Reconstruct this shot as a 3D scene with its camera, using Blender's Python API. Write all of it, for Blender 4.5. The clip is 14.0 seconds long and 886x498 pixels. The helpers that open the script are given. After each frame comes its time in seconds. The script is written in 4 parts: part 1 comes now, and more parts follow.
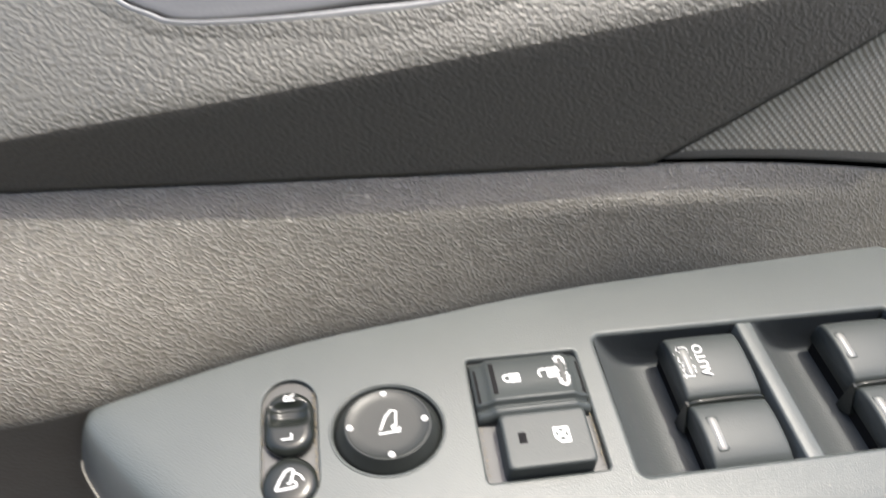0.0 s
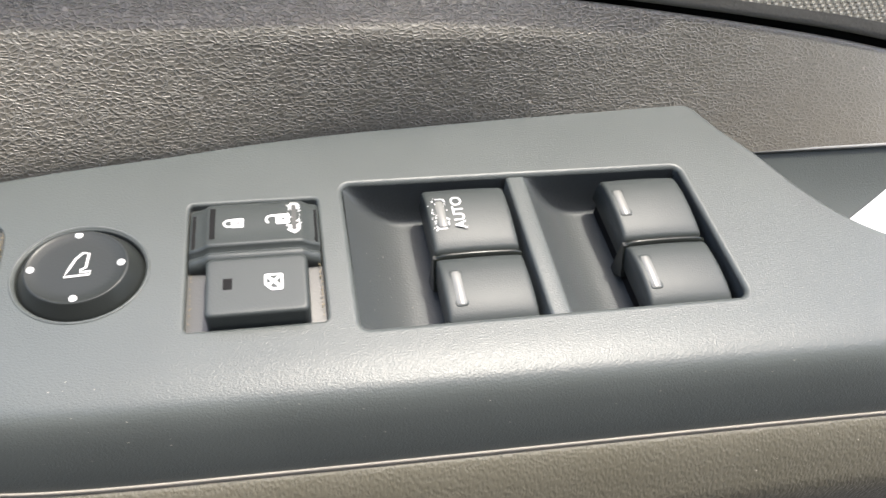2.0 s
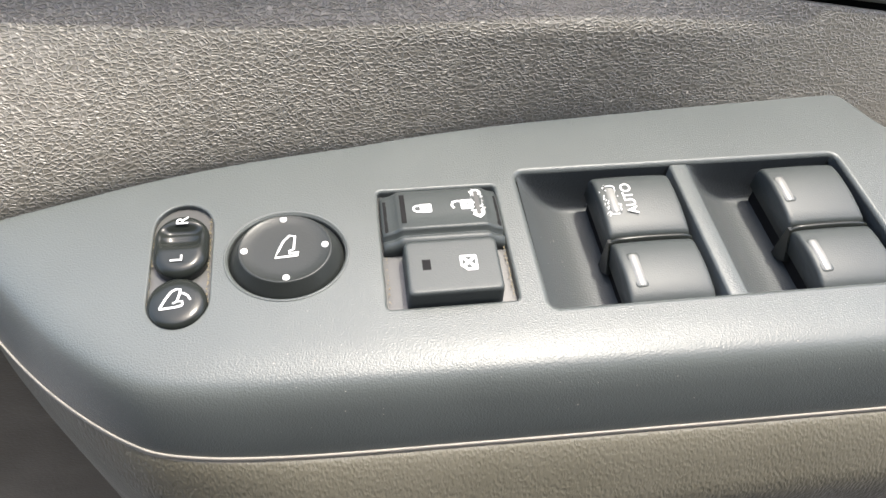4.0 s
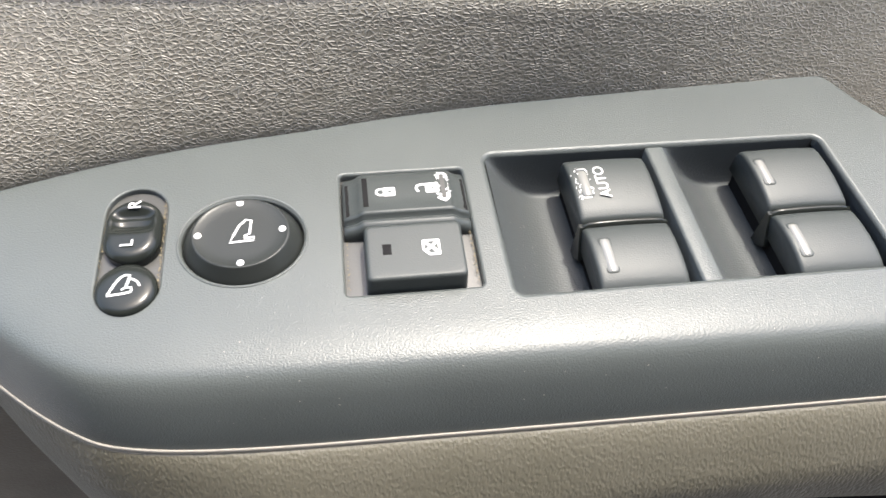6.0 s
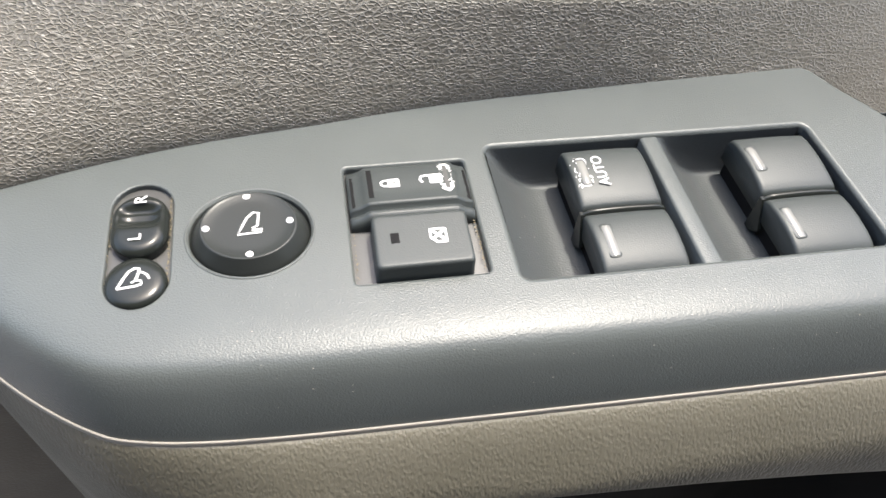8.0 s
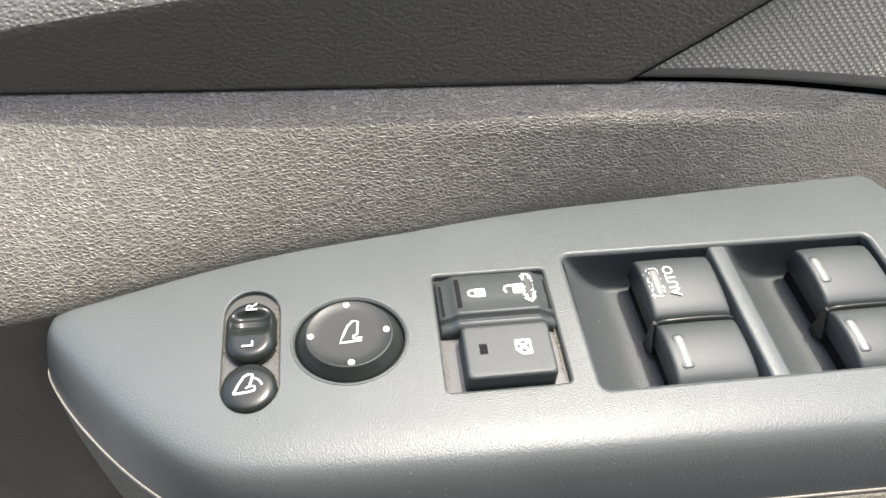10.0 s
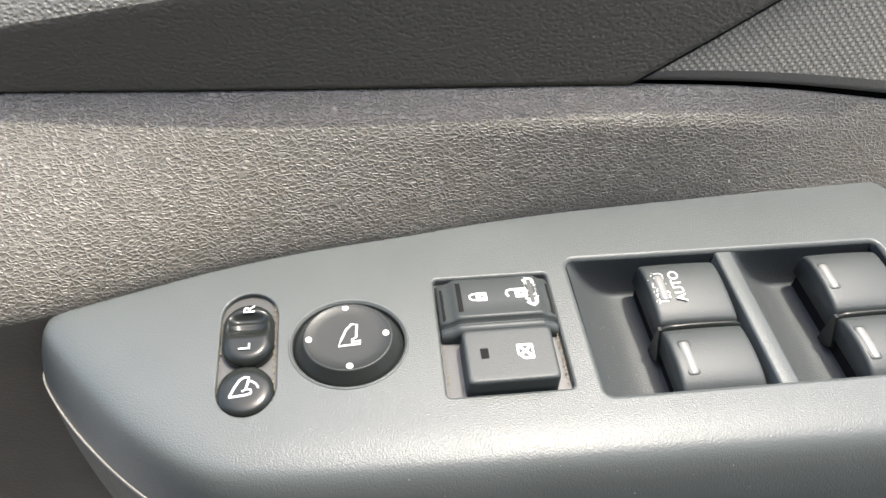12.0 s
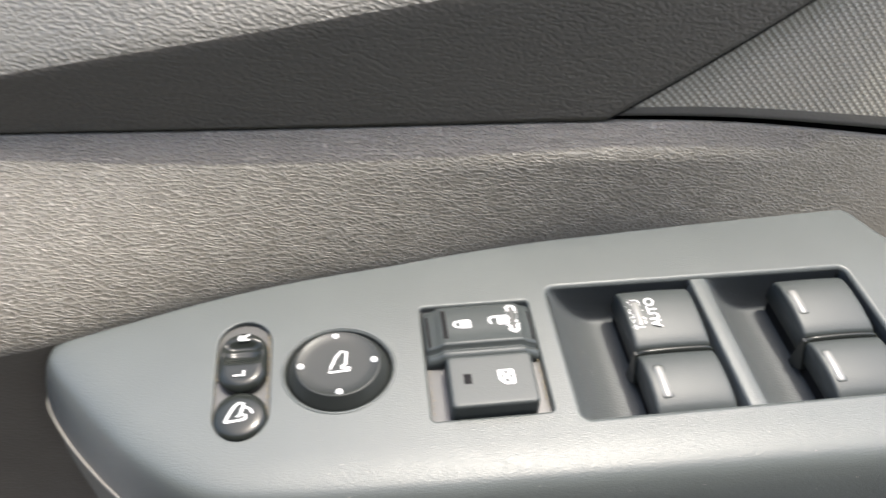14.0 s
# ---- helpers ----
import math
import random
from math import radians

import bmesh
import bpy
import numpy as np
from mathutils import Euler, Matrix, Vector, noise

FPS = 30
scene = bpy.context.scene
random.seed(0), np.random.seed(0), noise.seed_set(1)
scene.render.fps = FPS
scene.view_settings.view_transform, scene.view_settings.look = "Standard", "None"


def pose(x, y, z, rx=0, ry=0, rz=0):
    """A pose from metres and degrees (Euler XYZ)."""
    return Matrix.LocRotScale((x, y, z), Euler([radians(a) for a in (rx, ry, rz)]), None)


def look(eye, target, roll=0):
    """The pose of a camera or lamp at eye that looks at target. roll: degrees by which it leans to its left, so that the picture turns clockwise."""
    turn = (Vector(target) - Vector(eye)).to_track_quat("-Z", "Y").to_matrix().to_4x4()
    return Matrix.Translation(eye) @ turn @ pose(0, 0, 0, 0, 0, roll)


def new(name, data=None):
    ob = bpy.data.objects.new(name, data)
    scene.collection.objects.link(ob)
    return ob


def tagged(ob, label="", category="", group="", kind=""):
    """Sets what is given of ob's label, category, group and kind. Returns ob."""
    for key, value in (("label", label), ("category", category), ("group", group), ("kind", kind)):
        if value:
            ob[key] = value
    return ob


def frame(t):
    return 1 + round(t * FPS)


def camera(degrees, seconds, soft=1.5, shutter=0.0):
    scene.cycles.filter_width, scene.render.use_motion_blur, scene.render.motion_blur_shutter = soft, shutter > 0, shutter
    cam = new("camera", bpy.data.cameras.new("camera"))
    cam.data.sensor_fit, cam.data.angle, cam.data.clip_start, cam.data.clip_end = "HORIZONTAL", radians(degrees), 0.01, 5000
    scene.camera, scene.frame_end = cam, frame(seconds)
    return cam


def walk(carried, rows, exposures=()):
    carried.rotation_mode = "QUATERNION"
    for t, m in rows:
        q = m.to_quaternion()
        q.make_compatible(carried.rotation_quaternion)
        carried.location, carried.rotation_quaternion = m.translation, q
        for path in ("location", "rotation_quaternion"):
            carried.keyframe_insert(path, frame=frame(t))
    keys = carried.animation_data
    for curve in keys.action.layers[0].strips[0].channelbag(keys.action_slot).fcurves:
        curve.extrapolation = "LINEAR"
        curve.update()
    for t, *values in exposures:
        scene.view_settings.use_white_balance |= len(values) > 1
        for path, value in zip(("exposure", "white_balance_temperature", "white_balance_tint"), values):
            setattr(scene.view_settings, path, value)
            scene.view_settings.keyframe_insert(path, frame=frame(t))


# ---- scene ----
cam = camera(60.0, 14.0, shutter=0.2)
PATH = [
    (0, (-0.07115, -0.12272, 0.1904), (0.17985, 1.16071, -1.32282), 3.830),
    (0.5, (-0.02112, -0.12702, 0.1524), (0.26658, 1.03769, -1.44781), 7.345),
    (1, (0.02214, -0.13167, 0.15204), (0.36151, 0.99745, -1.46348), 10.065),
    (1.5, (0.01419, -0.13401, 0.15431), (0.35619, 0.99926, -1.45776), 9.810),
    (2, (-0.00792, -0.13654, 0.15993), (0.32103, 0.99997, -1.45257), 9.111),
    (2.5, (-0.02851, -0.13906, 0.16527), (0.24518, 1.00326, -1.45344), 6.869),
    (3, (-0.04361, -0.14062, 0.1685), (0.19442, 1.00693, -1.45214), 5.511),
    (3.2, (-0.04514, -0.14073, 0.1673), (0.18626, 1.00996, -1.45207), 5.267),
    (5.3, (-0.04707, -0.14012, 0.15975), (0.19107, 1.0069, -1.46167), 5.56),
    (5.5, (-0.04647, -0.14019, 0.15904), (0.19367, 1.0109, -1.45877), 5.525),
    (6, (-0.03574, -0.14021, 0.15494), (0.18561, 1.00771, -1.46779), 4.812),
    (6.5, (-0.0136, -0.1358, 0.154), (0.23695, 1.00775, -1.46758), 5.471),
    (7, (-0.00445, -0.13651, 0.15315), (0.27715, 1.01877, -1.45496), 5.854),
    (7.5, (-0.01966, -0.14248, 0.14618), (0.27398, 1.02348, -1.45204), 6.180),
    (8, (-0.04473, -0.146, 0.15287), (0.24813, 1.02322, -1.44311), 6.121),
    (8.5, (-0.05344, -0.14266, 0.1602), (0.22649, 1.00471, -1.45386), 6.271),
    (9, (-0.0348, -0.1358, 0.16147), (0.24008, 1.04046, -1.43254), 5.753),
    (9.2, (-0.04144, -0.13881, 0.16486), (0.19562, 1.07806, -1.40454), 3.981),
    (11.3, (-0.06425, -0.13156, 0.18598), (0.13622, 1.11697, -1.36353), 3.448),
    (11.5, (-0.06435, -0.13142, 0.18485), (0.14006, 1.11892, -1.36269), 3.654),
    (12, (-0.0572, -0.13731, 0.17346), (0.13882, 1.13518, -1.35701), 3.246),
    (12.5, (-0.04627, -0.13748, 0.16602), (0.18166, 1.13496, -1.36007), 4.368),
    (13, (-0.01807, -0.13534, 0.16124), (0.25355, 1.11974, -1.37206), 5.809),
    (13.5, (-0.01207, -0.13394, 0.16426), (0.27909, 1.11189, -1.37299), 6.285),
    (14, (-0.05393, -0.1412, 0.18481), (0.14563, 1.15886, -1.32185), 2.902),
]
walk(cam, [(t, look(eye, target, roll)) for t, eye, target, roll in PATH],
     exposures=[(0.0, 0.79), (0.5, 1.06), (1.0, 0.96), (1.5, 0.88), (2.0, 0.92), (2.5, 1.03), (6.0, 1.12), (6.5, 1.1), (7.5, 1.0), (8.5, 1.1), (9.2, 1.1), (11.5, 1.02), (12.5, 1.1), (13.5, 1.06), (14.0, 0.98)])

# ---- light ----
SUN_ELEV, SUN_AZ = 73.2, 47.5      # degrees; azimuth from +y towards +x
world = bpy.data.worlds.new("sky")
scene.world = world
world.use_nodes = True
wn = world.node_tree.nodes
sky = wn.new("ShaderNodeTexSky")
sky.sky_type, sky.sun_disc = "NISHITA", False
sky.sun_elevation, sky.sun_rotation = radians(SUN_ELEV), radians(SUN_AZ)
sky.air_density, sky.dust_density, sky.ozone_density = 1.0, 4.0, 0.5
wn["Background"].inputs["Strength"].default_value = 0.41
world.node_tree.links.new(sky.outputs[0], wn["Background"].inputs["Color"])
sun_data = bpy.data.lights.new("sun", "SUN")
sun_data.energy, sun_data.angle, sun_data.color = 2.8, radians(0.8), (1.0, 0.965, 0.87)
sun = new("sun", sun_data)
e, a = radians(SUN_ELEV), radians(SUN_AZ)
sun.matrix_world = look((0.5 * math.sin(a), 0.5 * math.cos(a), 1.0), (0.5 * math.sin(a) - math.cos(e) * math.sin(a), 0.5 * math.cos(a) - math.cos(e) * math.cos(a), 1.0 - math.sin(e)))


# ---- materials ----
def material(name, base, rough=0.5, spec=0.5, second=None, mix_scale=60.0, metal=0.0):
    """A principled material whose colour wanders between two tones over a coarse noise."""
    m = bpy.data.materials.new(name)
    m.use_nodes = True
    n, l = m.node_tree.nodes, m.node_tree.links
    b = n["Principled BSDF"]
    b.inputs["Roughness"].default_value = rough
    b.inputs["Specular IOR Level"].default_value = spec
    b.inputs["Metallic"].default_value = metal
    tc = n.new("ShaderNodeTexCoord")
    noise_a = n.new("ShaderNodeTexNoise")
    noise_a.inputs["Scale"].default_value, noise_a.inputs["Detail"].default_value = mix_scale, 6.0
    l.new(tc.outputs["Object"], noise_a.inputs["Vector"])
    ramp = n.new("ShaderNodeMix")
    ramp.data_type = "RGBA"
    ramp.inputs["A"].default_value = (*base, 1)
    ramp.inputs["B"].default_value = (*(second or [min(1, c * 1.25) for c in base]), 1)
    l.new(noise_a.outputs["Fac"], ramp.inputs["Factor"])
    l.new(ramp.outputs["Result"], b.inputs["Base Color"])
    return m, n, l, b, tc, ramp


def add_bump(n, l, b, height, strength, distance, under=None):
    bump = n.new("ShaderNodeBump")
    bump.inputs["Strength"].default_value, bump.inputs["Distance"].default_value = strength, distance
    l.new(height, bump.inputs["Height"])
    if under:
        l.new(under.outputs["Normal"], bump.inputs["Normal"])
    l.new(bump.outputs["Normal"], b.inputs["Normal"])
    return bump


def rough_wear(n, l, b, tc, scale, low, high):
    nz = n.new("ShaderNodeTexNoise")
    nz.inputs["Scale"].default_value, nz.inputs["Detail"].default_value = scale, 5.0
    l.new(tc.outputs["Object"], nz.inputs["Vector"])
    mr = n.new("ShaderNodeMapRange")
    mr.inputs["From Min"].default_value, mr.inputs["From Max"].default_value = 0.3, 0.7
    mr.inputs["To Min"].default_value, mr.inputs["To Max"].default_value = low, high
    l.new(nz.outputs["Fac"], mr.inputs["Value"])
    l.new(mr.outputs["Result"], b.inputs["Roughness"])


def grained(name, base, rough, cells, depth, second=None, spec=0.5, stretch=(0.78, 1, 1), strength=0.8, fade=None):
    """Embossed grain: creased cells of about 1/cells metres, with a fine noise on top."""
    m, n, l, b, tc, ramp = material(name, base, rough, spec, second, 25.0)
    mp = n.new("ShaderNodeMapping")
    mp.inputs["Scale"].default_value = stretch
    l.new(tc.outputs["Object"], mp.inputs["Vector"])
    wob = n.new("ShaderNodeTexNoise")
    wob.inputs["Scale"].default_value, wob.inputs["Detail"].default_value = cells * 0.6, 2.0
    l.new(mp.outputs["Vector"], wob.inputs["Vector"])
    addv = n.new("ShaderNodeVectorMath")
    addv.operation = "MULTIPLY_ADD"
    addv.inputs[1].default_value = (1.1 / cells,) * 3
    l.new(wob.outputs["Color"], addv.inputs[0])
    l.new(mp.outputs["Vector"], addv.inputs[2])
    vor = n.new("ShaderNodeTexVoronoi")
    vor.feature = "SMOOTH_F1"
    vor.inputs["Smoothness"].default_value = 0.2
    vor.inputs["Scale"].default_value = cells
    l.new(addv.outputs["Vector"], vor.inputs["Vector"])
    mr = n.new("ShaderNodeMapRange")
    mr.interpolation_type = "SMOOTHSTEP"
    mr.inputs["From Min"].default_value, mr.inputs["From Max"].default_value = 0.12, 0.75
    l.new(vor.outputs["Distance"], mr.inputs["Value"])
    first = add_bump(n, l, b, mr.outputs["Result"], strength, depth)
    if fade:
        sep = n.new("ShaderNodeSeparateXYZ")
        l.new(tc.outputs["Object"], sep.inputs[0])
        fr = n.new("ShaderNodeMapRange")
        fr.inputs["From Min"].default_value, fr.inputs["From Max"].default_value = fade
        fr.inputs["To Min"].default_value, fr.inputs["To Max"].default_value = strength, strength * 0.3
        l.new(sep.outputs["X"], fr.inputs["Value"])
        l.new(fr.outputs["Result"], first.inputs["Strength"])
    fine = n.new("ShaderNodeTexNoise")
    fine.inputs["Scale"].default_value, fine.inputs["Detail"].default_value = cells * 4, 3.0
    l.new(tc.outputs["Object"], fine.inputs["Vector"])
    add_bump(n, l, b, fine.outputs["Fac"], 0.35, depth * 0.5, first)
    rough_wear(n, l, b, tc, 40.0, rough - 0.06, rough + 0.08)
    return m


def wrinkled(name, base, pale_lit, rough, cells, depth, fade):
    """Leather-look grain: flat cells between thin raised wrinkles, drawn out along the door; worn smooth past fade,
    with dust and brighter light painted in.
    """
    m, n, l, b, tc, ramp = material(name, base, rough, 0.5, [c * 1.2 for c in base], 25.0)
    mp = n.new("ShaderNodeMapping")
    mp.inputs["Scale"].default_value = (0.62, 1.0, 1.0)
    mp.inputs["Rotation"].default_value = (0.0, radians(6), 0.0)
    l.new(tc.outputs["Object"], mp.inputs["Vector"])
    wob = n.new("ShaderNodeTexNoise")
    wob.inputs["Scale"].default_value, wob.inputs["Detail"].default_value = cells * 0.55, 2.0
    l.new(mp.outputs["Vector"], wob.inputs["Vector"])
    addv = n.new("ShaderNodeVectorMath")
    addv.operation = "MULTIPLY_ADD"
    addv.inputs[1].default_value = (1.2 / cells,) * 3
    l.new(wob.outputs["Color"], addv.inputs[0])
    l.new(mp.outputs["Vector"], addv.inputs[2])
    vor = n.new("ShaderNodeTexVoronoi")
    vor.feature = "DISTANCE_TO_EDGE"
    vor.inputs["Scale"].default_value = cells
    l.new(addv.outputs["Vector"], vor.inputs["Vector"])
    dome = n.new("ShaderNodeMapRange")
    dome.interpolation_type = "SMOOTHSTEP"
    dome.inputs["From Min"].default_value, dome.inputs["From Max"].default_value = 0.0, 0.24
    dome.inputs["To Min"].default_value, dome.inputs["To Max"].default_value = 1.0, 0.0
    l.new(vor.outputs["Distance"], dome.inputs["Value"])
    patchy = n.new("ShaderNodeTexNoise")
    patchy.inputs["Scale"].default_value, patchy.inputs["Detail"].default_value = cells * 0.3, 3.0
    l.new(mp.outputs["Vector"], patchy.inputs["Vector"])
    uneven = n.new("ShaderNodeMapRange")
    uneven.inputs["From Min"].default_value, uneven.inputs["From Max"].default_value = 0.3, 0.7
    uneven.inputs["To Min"].default_value, uneven.inputs["To Max"].default_value = 0.45, 1.0
    l.new(patchy.outputs["Fac"], uneven.inputs["Value"])
    high = n.new("ShaderNodeMath")
    high.operation = "MULTIPLY"
    l.new(dome.outputs["Result"], high.inputs[0])
    l.new(uneven.outputs["Result"], high.inputs[1])
    sep = n.new("ShaderNodeSeparateXYZ")
    l.new(tc.outputs["Object"], sep.inputs[0])
    fr = n.new("ShaderNodeMapRange")
    fr.inputs["From Min"].default_value, fr.inputs["From Max"].default_value = fade
    fr.inputs["To Min"].default_value, fr.inputs["To Max"].default_value = 1.0, 0.3
    l.new(sep.outputs["X"], fr.inputs["Value"])
    first = add_bump(n, l, b, high.outputs[0], 1.0, depth)
    l.new(fr.outputs["Result"], first.inputs["Strength"])
    fine = n.new("ShaderNodeTexNoise")
    fine.inputs["Scale"].default_value, fine.inputs["Detail"].default_value = cells * 3.0, 3.0
    l.new(tc.outputs["Object"], fine.inputs["Vector"])
    add_bump(n, l, b, fine.outputs["Fac"], 0.25, depth * 0.2, first)
    # Towards +x a patchy paler tone paints in dust and stronger light.
    lit_noise = n.new("ShaderNodeTexNoise")
    lit_noise.inputs["Scale"].default_value, lit_noise.inputs["Detail"].default_value = 45.0, 7.0
    l.new(tc.outputs["Object"], lit_noise.inputs["Vector"])
    spread = n.new("ShaderNodeMapRange")
    spread.inputs["From Min"].default_value, spread.inputs["From Max"].default_value = fade[0] - 0.13, fade[1]
    spread.inputs["To Min"].default_value, spread.inputs["To Max"].default_value = 0.0, 0.95
    l.new(sep.outputs["X"], spread.inputs["Value"])
    dust_and_light = n.new("ShaderNodeMath")
    dust_and_light.operation = "MULTIPLY"
    l.new(lit_noise.outputs["Fac"], dust_and_light.inputs[0])
    l.new(spread.outputs["Result"], dust_and_light.inputs[1])
    tint = n.new("ShaderNodeMix")
    tint.data_type = "RGBA"
    tint.inputs["B"].default_value = (*pale_lit, 1)
    l.new(dust_and_light.outputs[0], tint.inputs["Factor"])
    # Pale tone on the wrinkles: rubbing plus light painted on their crests.
    rubbed_lit = n.new("ShaderNodeMix")
    rubbed_lit.data_type = "RGBA"
    rubbed_lit.inputs["B"].default_value = (*pale_lit, 1)
    l.new(high.outputs[0], rubbed_lit.inputs["Factor"])
    l.new(ramp.outputs["Result"], rubbed_lit.inputs["A"])
    l.new(rubbed_lit.outputs["Result"], tint.inputs["A"])
    l.new(tint.outputs["Result"], b.inputs["Base Color"])
    rough_wear(n, l, b, tc, 40.0, rough - 0.05, rough + 0.07)
    return m


def stippled(name, base, rough, scale, depth, spec=0.5, second=None):
    """Fine spark-eroded plastic."""
    m, n, l, b, tc, ramp = material(name, base, rough, spec, second, 35.0)
    nz = n.new("ShaderNodeTexNoise")
    nz.inputs["Scale"].default_value, nz.inputs["Detail"].default_value = scale, 2.0
    l.new(tc.outputs["Object"], nz.inputs["Vector"])
    add_bump(n, l, b, nz.outputs["Fac"], 0.6, depth)
    rough_wear(n, l, b, tc, 70.0, rough - 0.008, rough + 0.01)
    return m


def woven(name, base, light):
    """Small raised lozenges in diagonal rows."""
    m, n, l, b, tc, ramp = material(name, base, 0.6, 0.3, light, 30.0)
    sep = n.new("ShaderNodeSeparateXYZ")
    l.new(tc.outputs["Object"], sep.inputs[0])

    def wave(cx, cz):
        mul_a, mul_b, add, sine = (n.new("ShaderNodeMath") for _ in range(4))
        mul_a.operation = mul_b.operation = "MULTIPLY"
        add.operation, sine.operation = "ADD", "SINE"
        mul_a.inputs[1].default_value, mul_b.inputs[1].default_value = cx, cz
        l.new(sep.outputs["X"], mul_a.inputs[0])
        l.new(sep.outputs["Z"], mul_b.inputs[0])
        l.new(mul_a.outputs[0], add.inputs[0])
        l.new(mul_b.outputs[0], add.inputs[1])
        l.new(add.outputs[0], sine.inputs[0])
        return sine
    w1, w2 = wave(2500, 0), wave(0, 2500)
    prod = n.new("ShaderNodeMath")
    prod.operation = "MULTIPLY"
    l.new(w1.outputs[0], prod.inputs[0])
    l.new(w2.outputs[0], prod.inputs[1])
    mr = n.new("ShaderNodeMapRange")
    mr.inputs["From Min"].default_value, mr.inputs["From Max"].default_value = -0.1, 0.6
    l.new(prod.outputs[0], mr.inputs["Value"])
    l.new(mr.outputs["Result"], ramp.inputs["Factor"])
    add_bump(n, l, b, mr.outputs["Result"], 0.8, 0.0004)
    return m


PANEL = stippled("charcoal_plastic", (0.0575, 0.0640, 0.0612), 0.297, 2300.0, 0.00018, 0.29)
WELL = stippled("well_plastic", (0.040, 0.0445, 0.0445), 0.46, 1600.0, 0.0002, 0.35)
CAP = stippled("switch_plastic", (0.031, 0.0355, 0.034), 0.45, 2200.0, 0.0001, 0.32)
GLOSS = stippled("satin_black_plastic", (0.0115, 0.0132, 0.0115), 0.22, 900.0, 0.00003, 0.26)
KNOB = stippled("dark_knob_plastic", (0.0185, 0.0205, 0.0190), 0.32, 1800.0, 0.00006, 0.22)
LIP = grained("insert_lip_plastic", (0.10, 0.093, 0.077), 0.5, 900.0, 0.0001, (0.14, 0.133, 0.112), strength=0.4)
LOWER = grained("brown_lower_grain", (0.088, 0.077, 0.058), 0.5, 850.0, 0.00015, (0.1, 0.088, 0.067), strength=0.4)
LEATHER = wrinkled("brown_grey_grain", (0.094, 0.0865, 0.070), (0.160, 0.151, 0.126), 0.40, 950.0, 0.00029, (0.06, 0.16))
TAN = grained("tan_grain", (0.076, 0.071, 0.051), 0.55, 950.0, 0.00026, (0.090, 0.083, 0.061), strength=0.5, stretch=(1.25, 1, 0.5))
TRIM = grained("dark_upper_grain", (0.110, 0.100, 0.079), 0.46, 900.0, 0.0003, (0.124, 0.113, 0.09), strength=0.55)
SHELF = grained("shelf_grain", (0.078, 0.0745, 0.061), 0.42, 980.0, 0.00034, (0.09, 0.086, 0.07), strength=0.65)
FABRIC = woven("woven_insert", (0.30, 0.278, 0.22), (0.45, 0.42, 0.34))
PRINT = material("white_print", (0.46, 0.465, 0.45), 0.5, 0.4, (0.56, 0.56, 0.54), 900.0)[0]
LAMP = material("clear_white_lens", (0.14, 0.14, 0.128), 0.22, 0.5, (0.18, 0.18, 0.165), 300.0)[0]
INSERT = stippled("pale_grey_plastic", (0.044, 0.0442, 0.0415), 0.5, 1500.0, 0.0001)
FILM = material("grey_film", (0.36, 0.365, 0.365), 0.35, 0.5, (0.42, 0.425, 0.425), 60.0)[0]
PAPER = material("white_paper", (0.84, 0.84, 0.83), 0.7, 0.3, (0.88, 0.88, 0.87), 20.0)[0]
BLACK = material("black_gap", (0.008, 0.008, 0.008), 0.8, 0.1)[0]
SEAM = stippled("pale_edge_plastic", (0.18, 0.167, 0.143), 0.6, 900.0, 0.0001)
RIM = stippled("pale_grey_rim", (0.20, 0.20, 0.19), 0.4, 900.0, 0.0001)
CUP = stippled("grey_cup_plastic", (0.07, 0.069, 0.064), 0.25, 900.0, 0.00008)
DUST = material("pale_dust", (0.22, 0.205, 0.175), 0.8, 0.2, (0.32, 0.30, 0.26), 2000.0)[0]
CRUMB = material("ochre_grit", (0.09, 0.075, 0.045), 0.9, 0.2, (0.19, 0.165, 0.11), 2500.0)[0]
ASPHALT = stippled("worn_concrete", (0.15, 0.147, 0.14), 0.85, 300.0, 0.002)
SLOT = stippled("slot_plastic", (0.034, 0.034, 0.031), 0.4, 900.0, 0.0001)
DARKWALL = stippled("dark_unseen", (0.05, 0.05, 0.052), 0.7, 200.0, 0.0005)


# ---- shape helpers: all sizes below are in millimetres ----
def thing(name, label, category, group="", kind=""):
    return tagged(new(name), label, category, group, kind)


def part(name, bm, mat, parent=None, label="", smooth=True):
    bmesh.ops.scale(bm, vec=(0.001,) * 3, verts=bm.verts)
    me = bpy.data.meshes.new(name)
    for f in bm.faces:
        f.smooth = smooth
    bm.to_mesh(me)
    bm.free()
    me.materials.append(mat)
    ob = new(name, me)
    ob.parent = parent
    return tagged(ob, label)


def spline(pts, n):
    """n points along a Catmull-Rom curve through pts, evenly in parameter."""
    p = [Vector(q) for q in pts]
    p = [2 * p[0] - p[1]] + p + [2 * p[-1] - p[-2]]
    out = []
    for k in range(n):
        t = k / (n - 1) * (len(p) - 3)
        i = min(int(t), len(p) - 4)
        f = t - i
        a, b, c, d = p[i:i + 4]
        out.append(0.5 * (2 * b + (c - a) * f + (2 * a - 5 * b + 4 * c - d) * f * f + (3 * b - a - 3 * c + d) * f ** 3))
    return out


def lerp_table(xs, ys):
    return lambda x: float(np.interp(x, xs, ys))


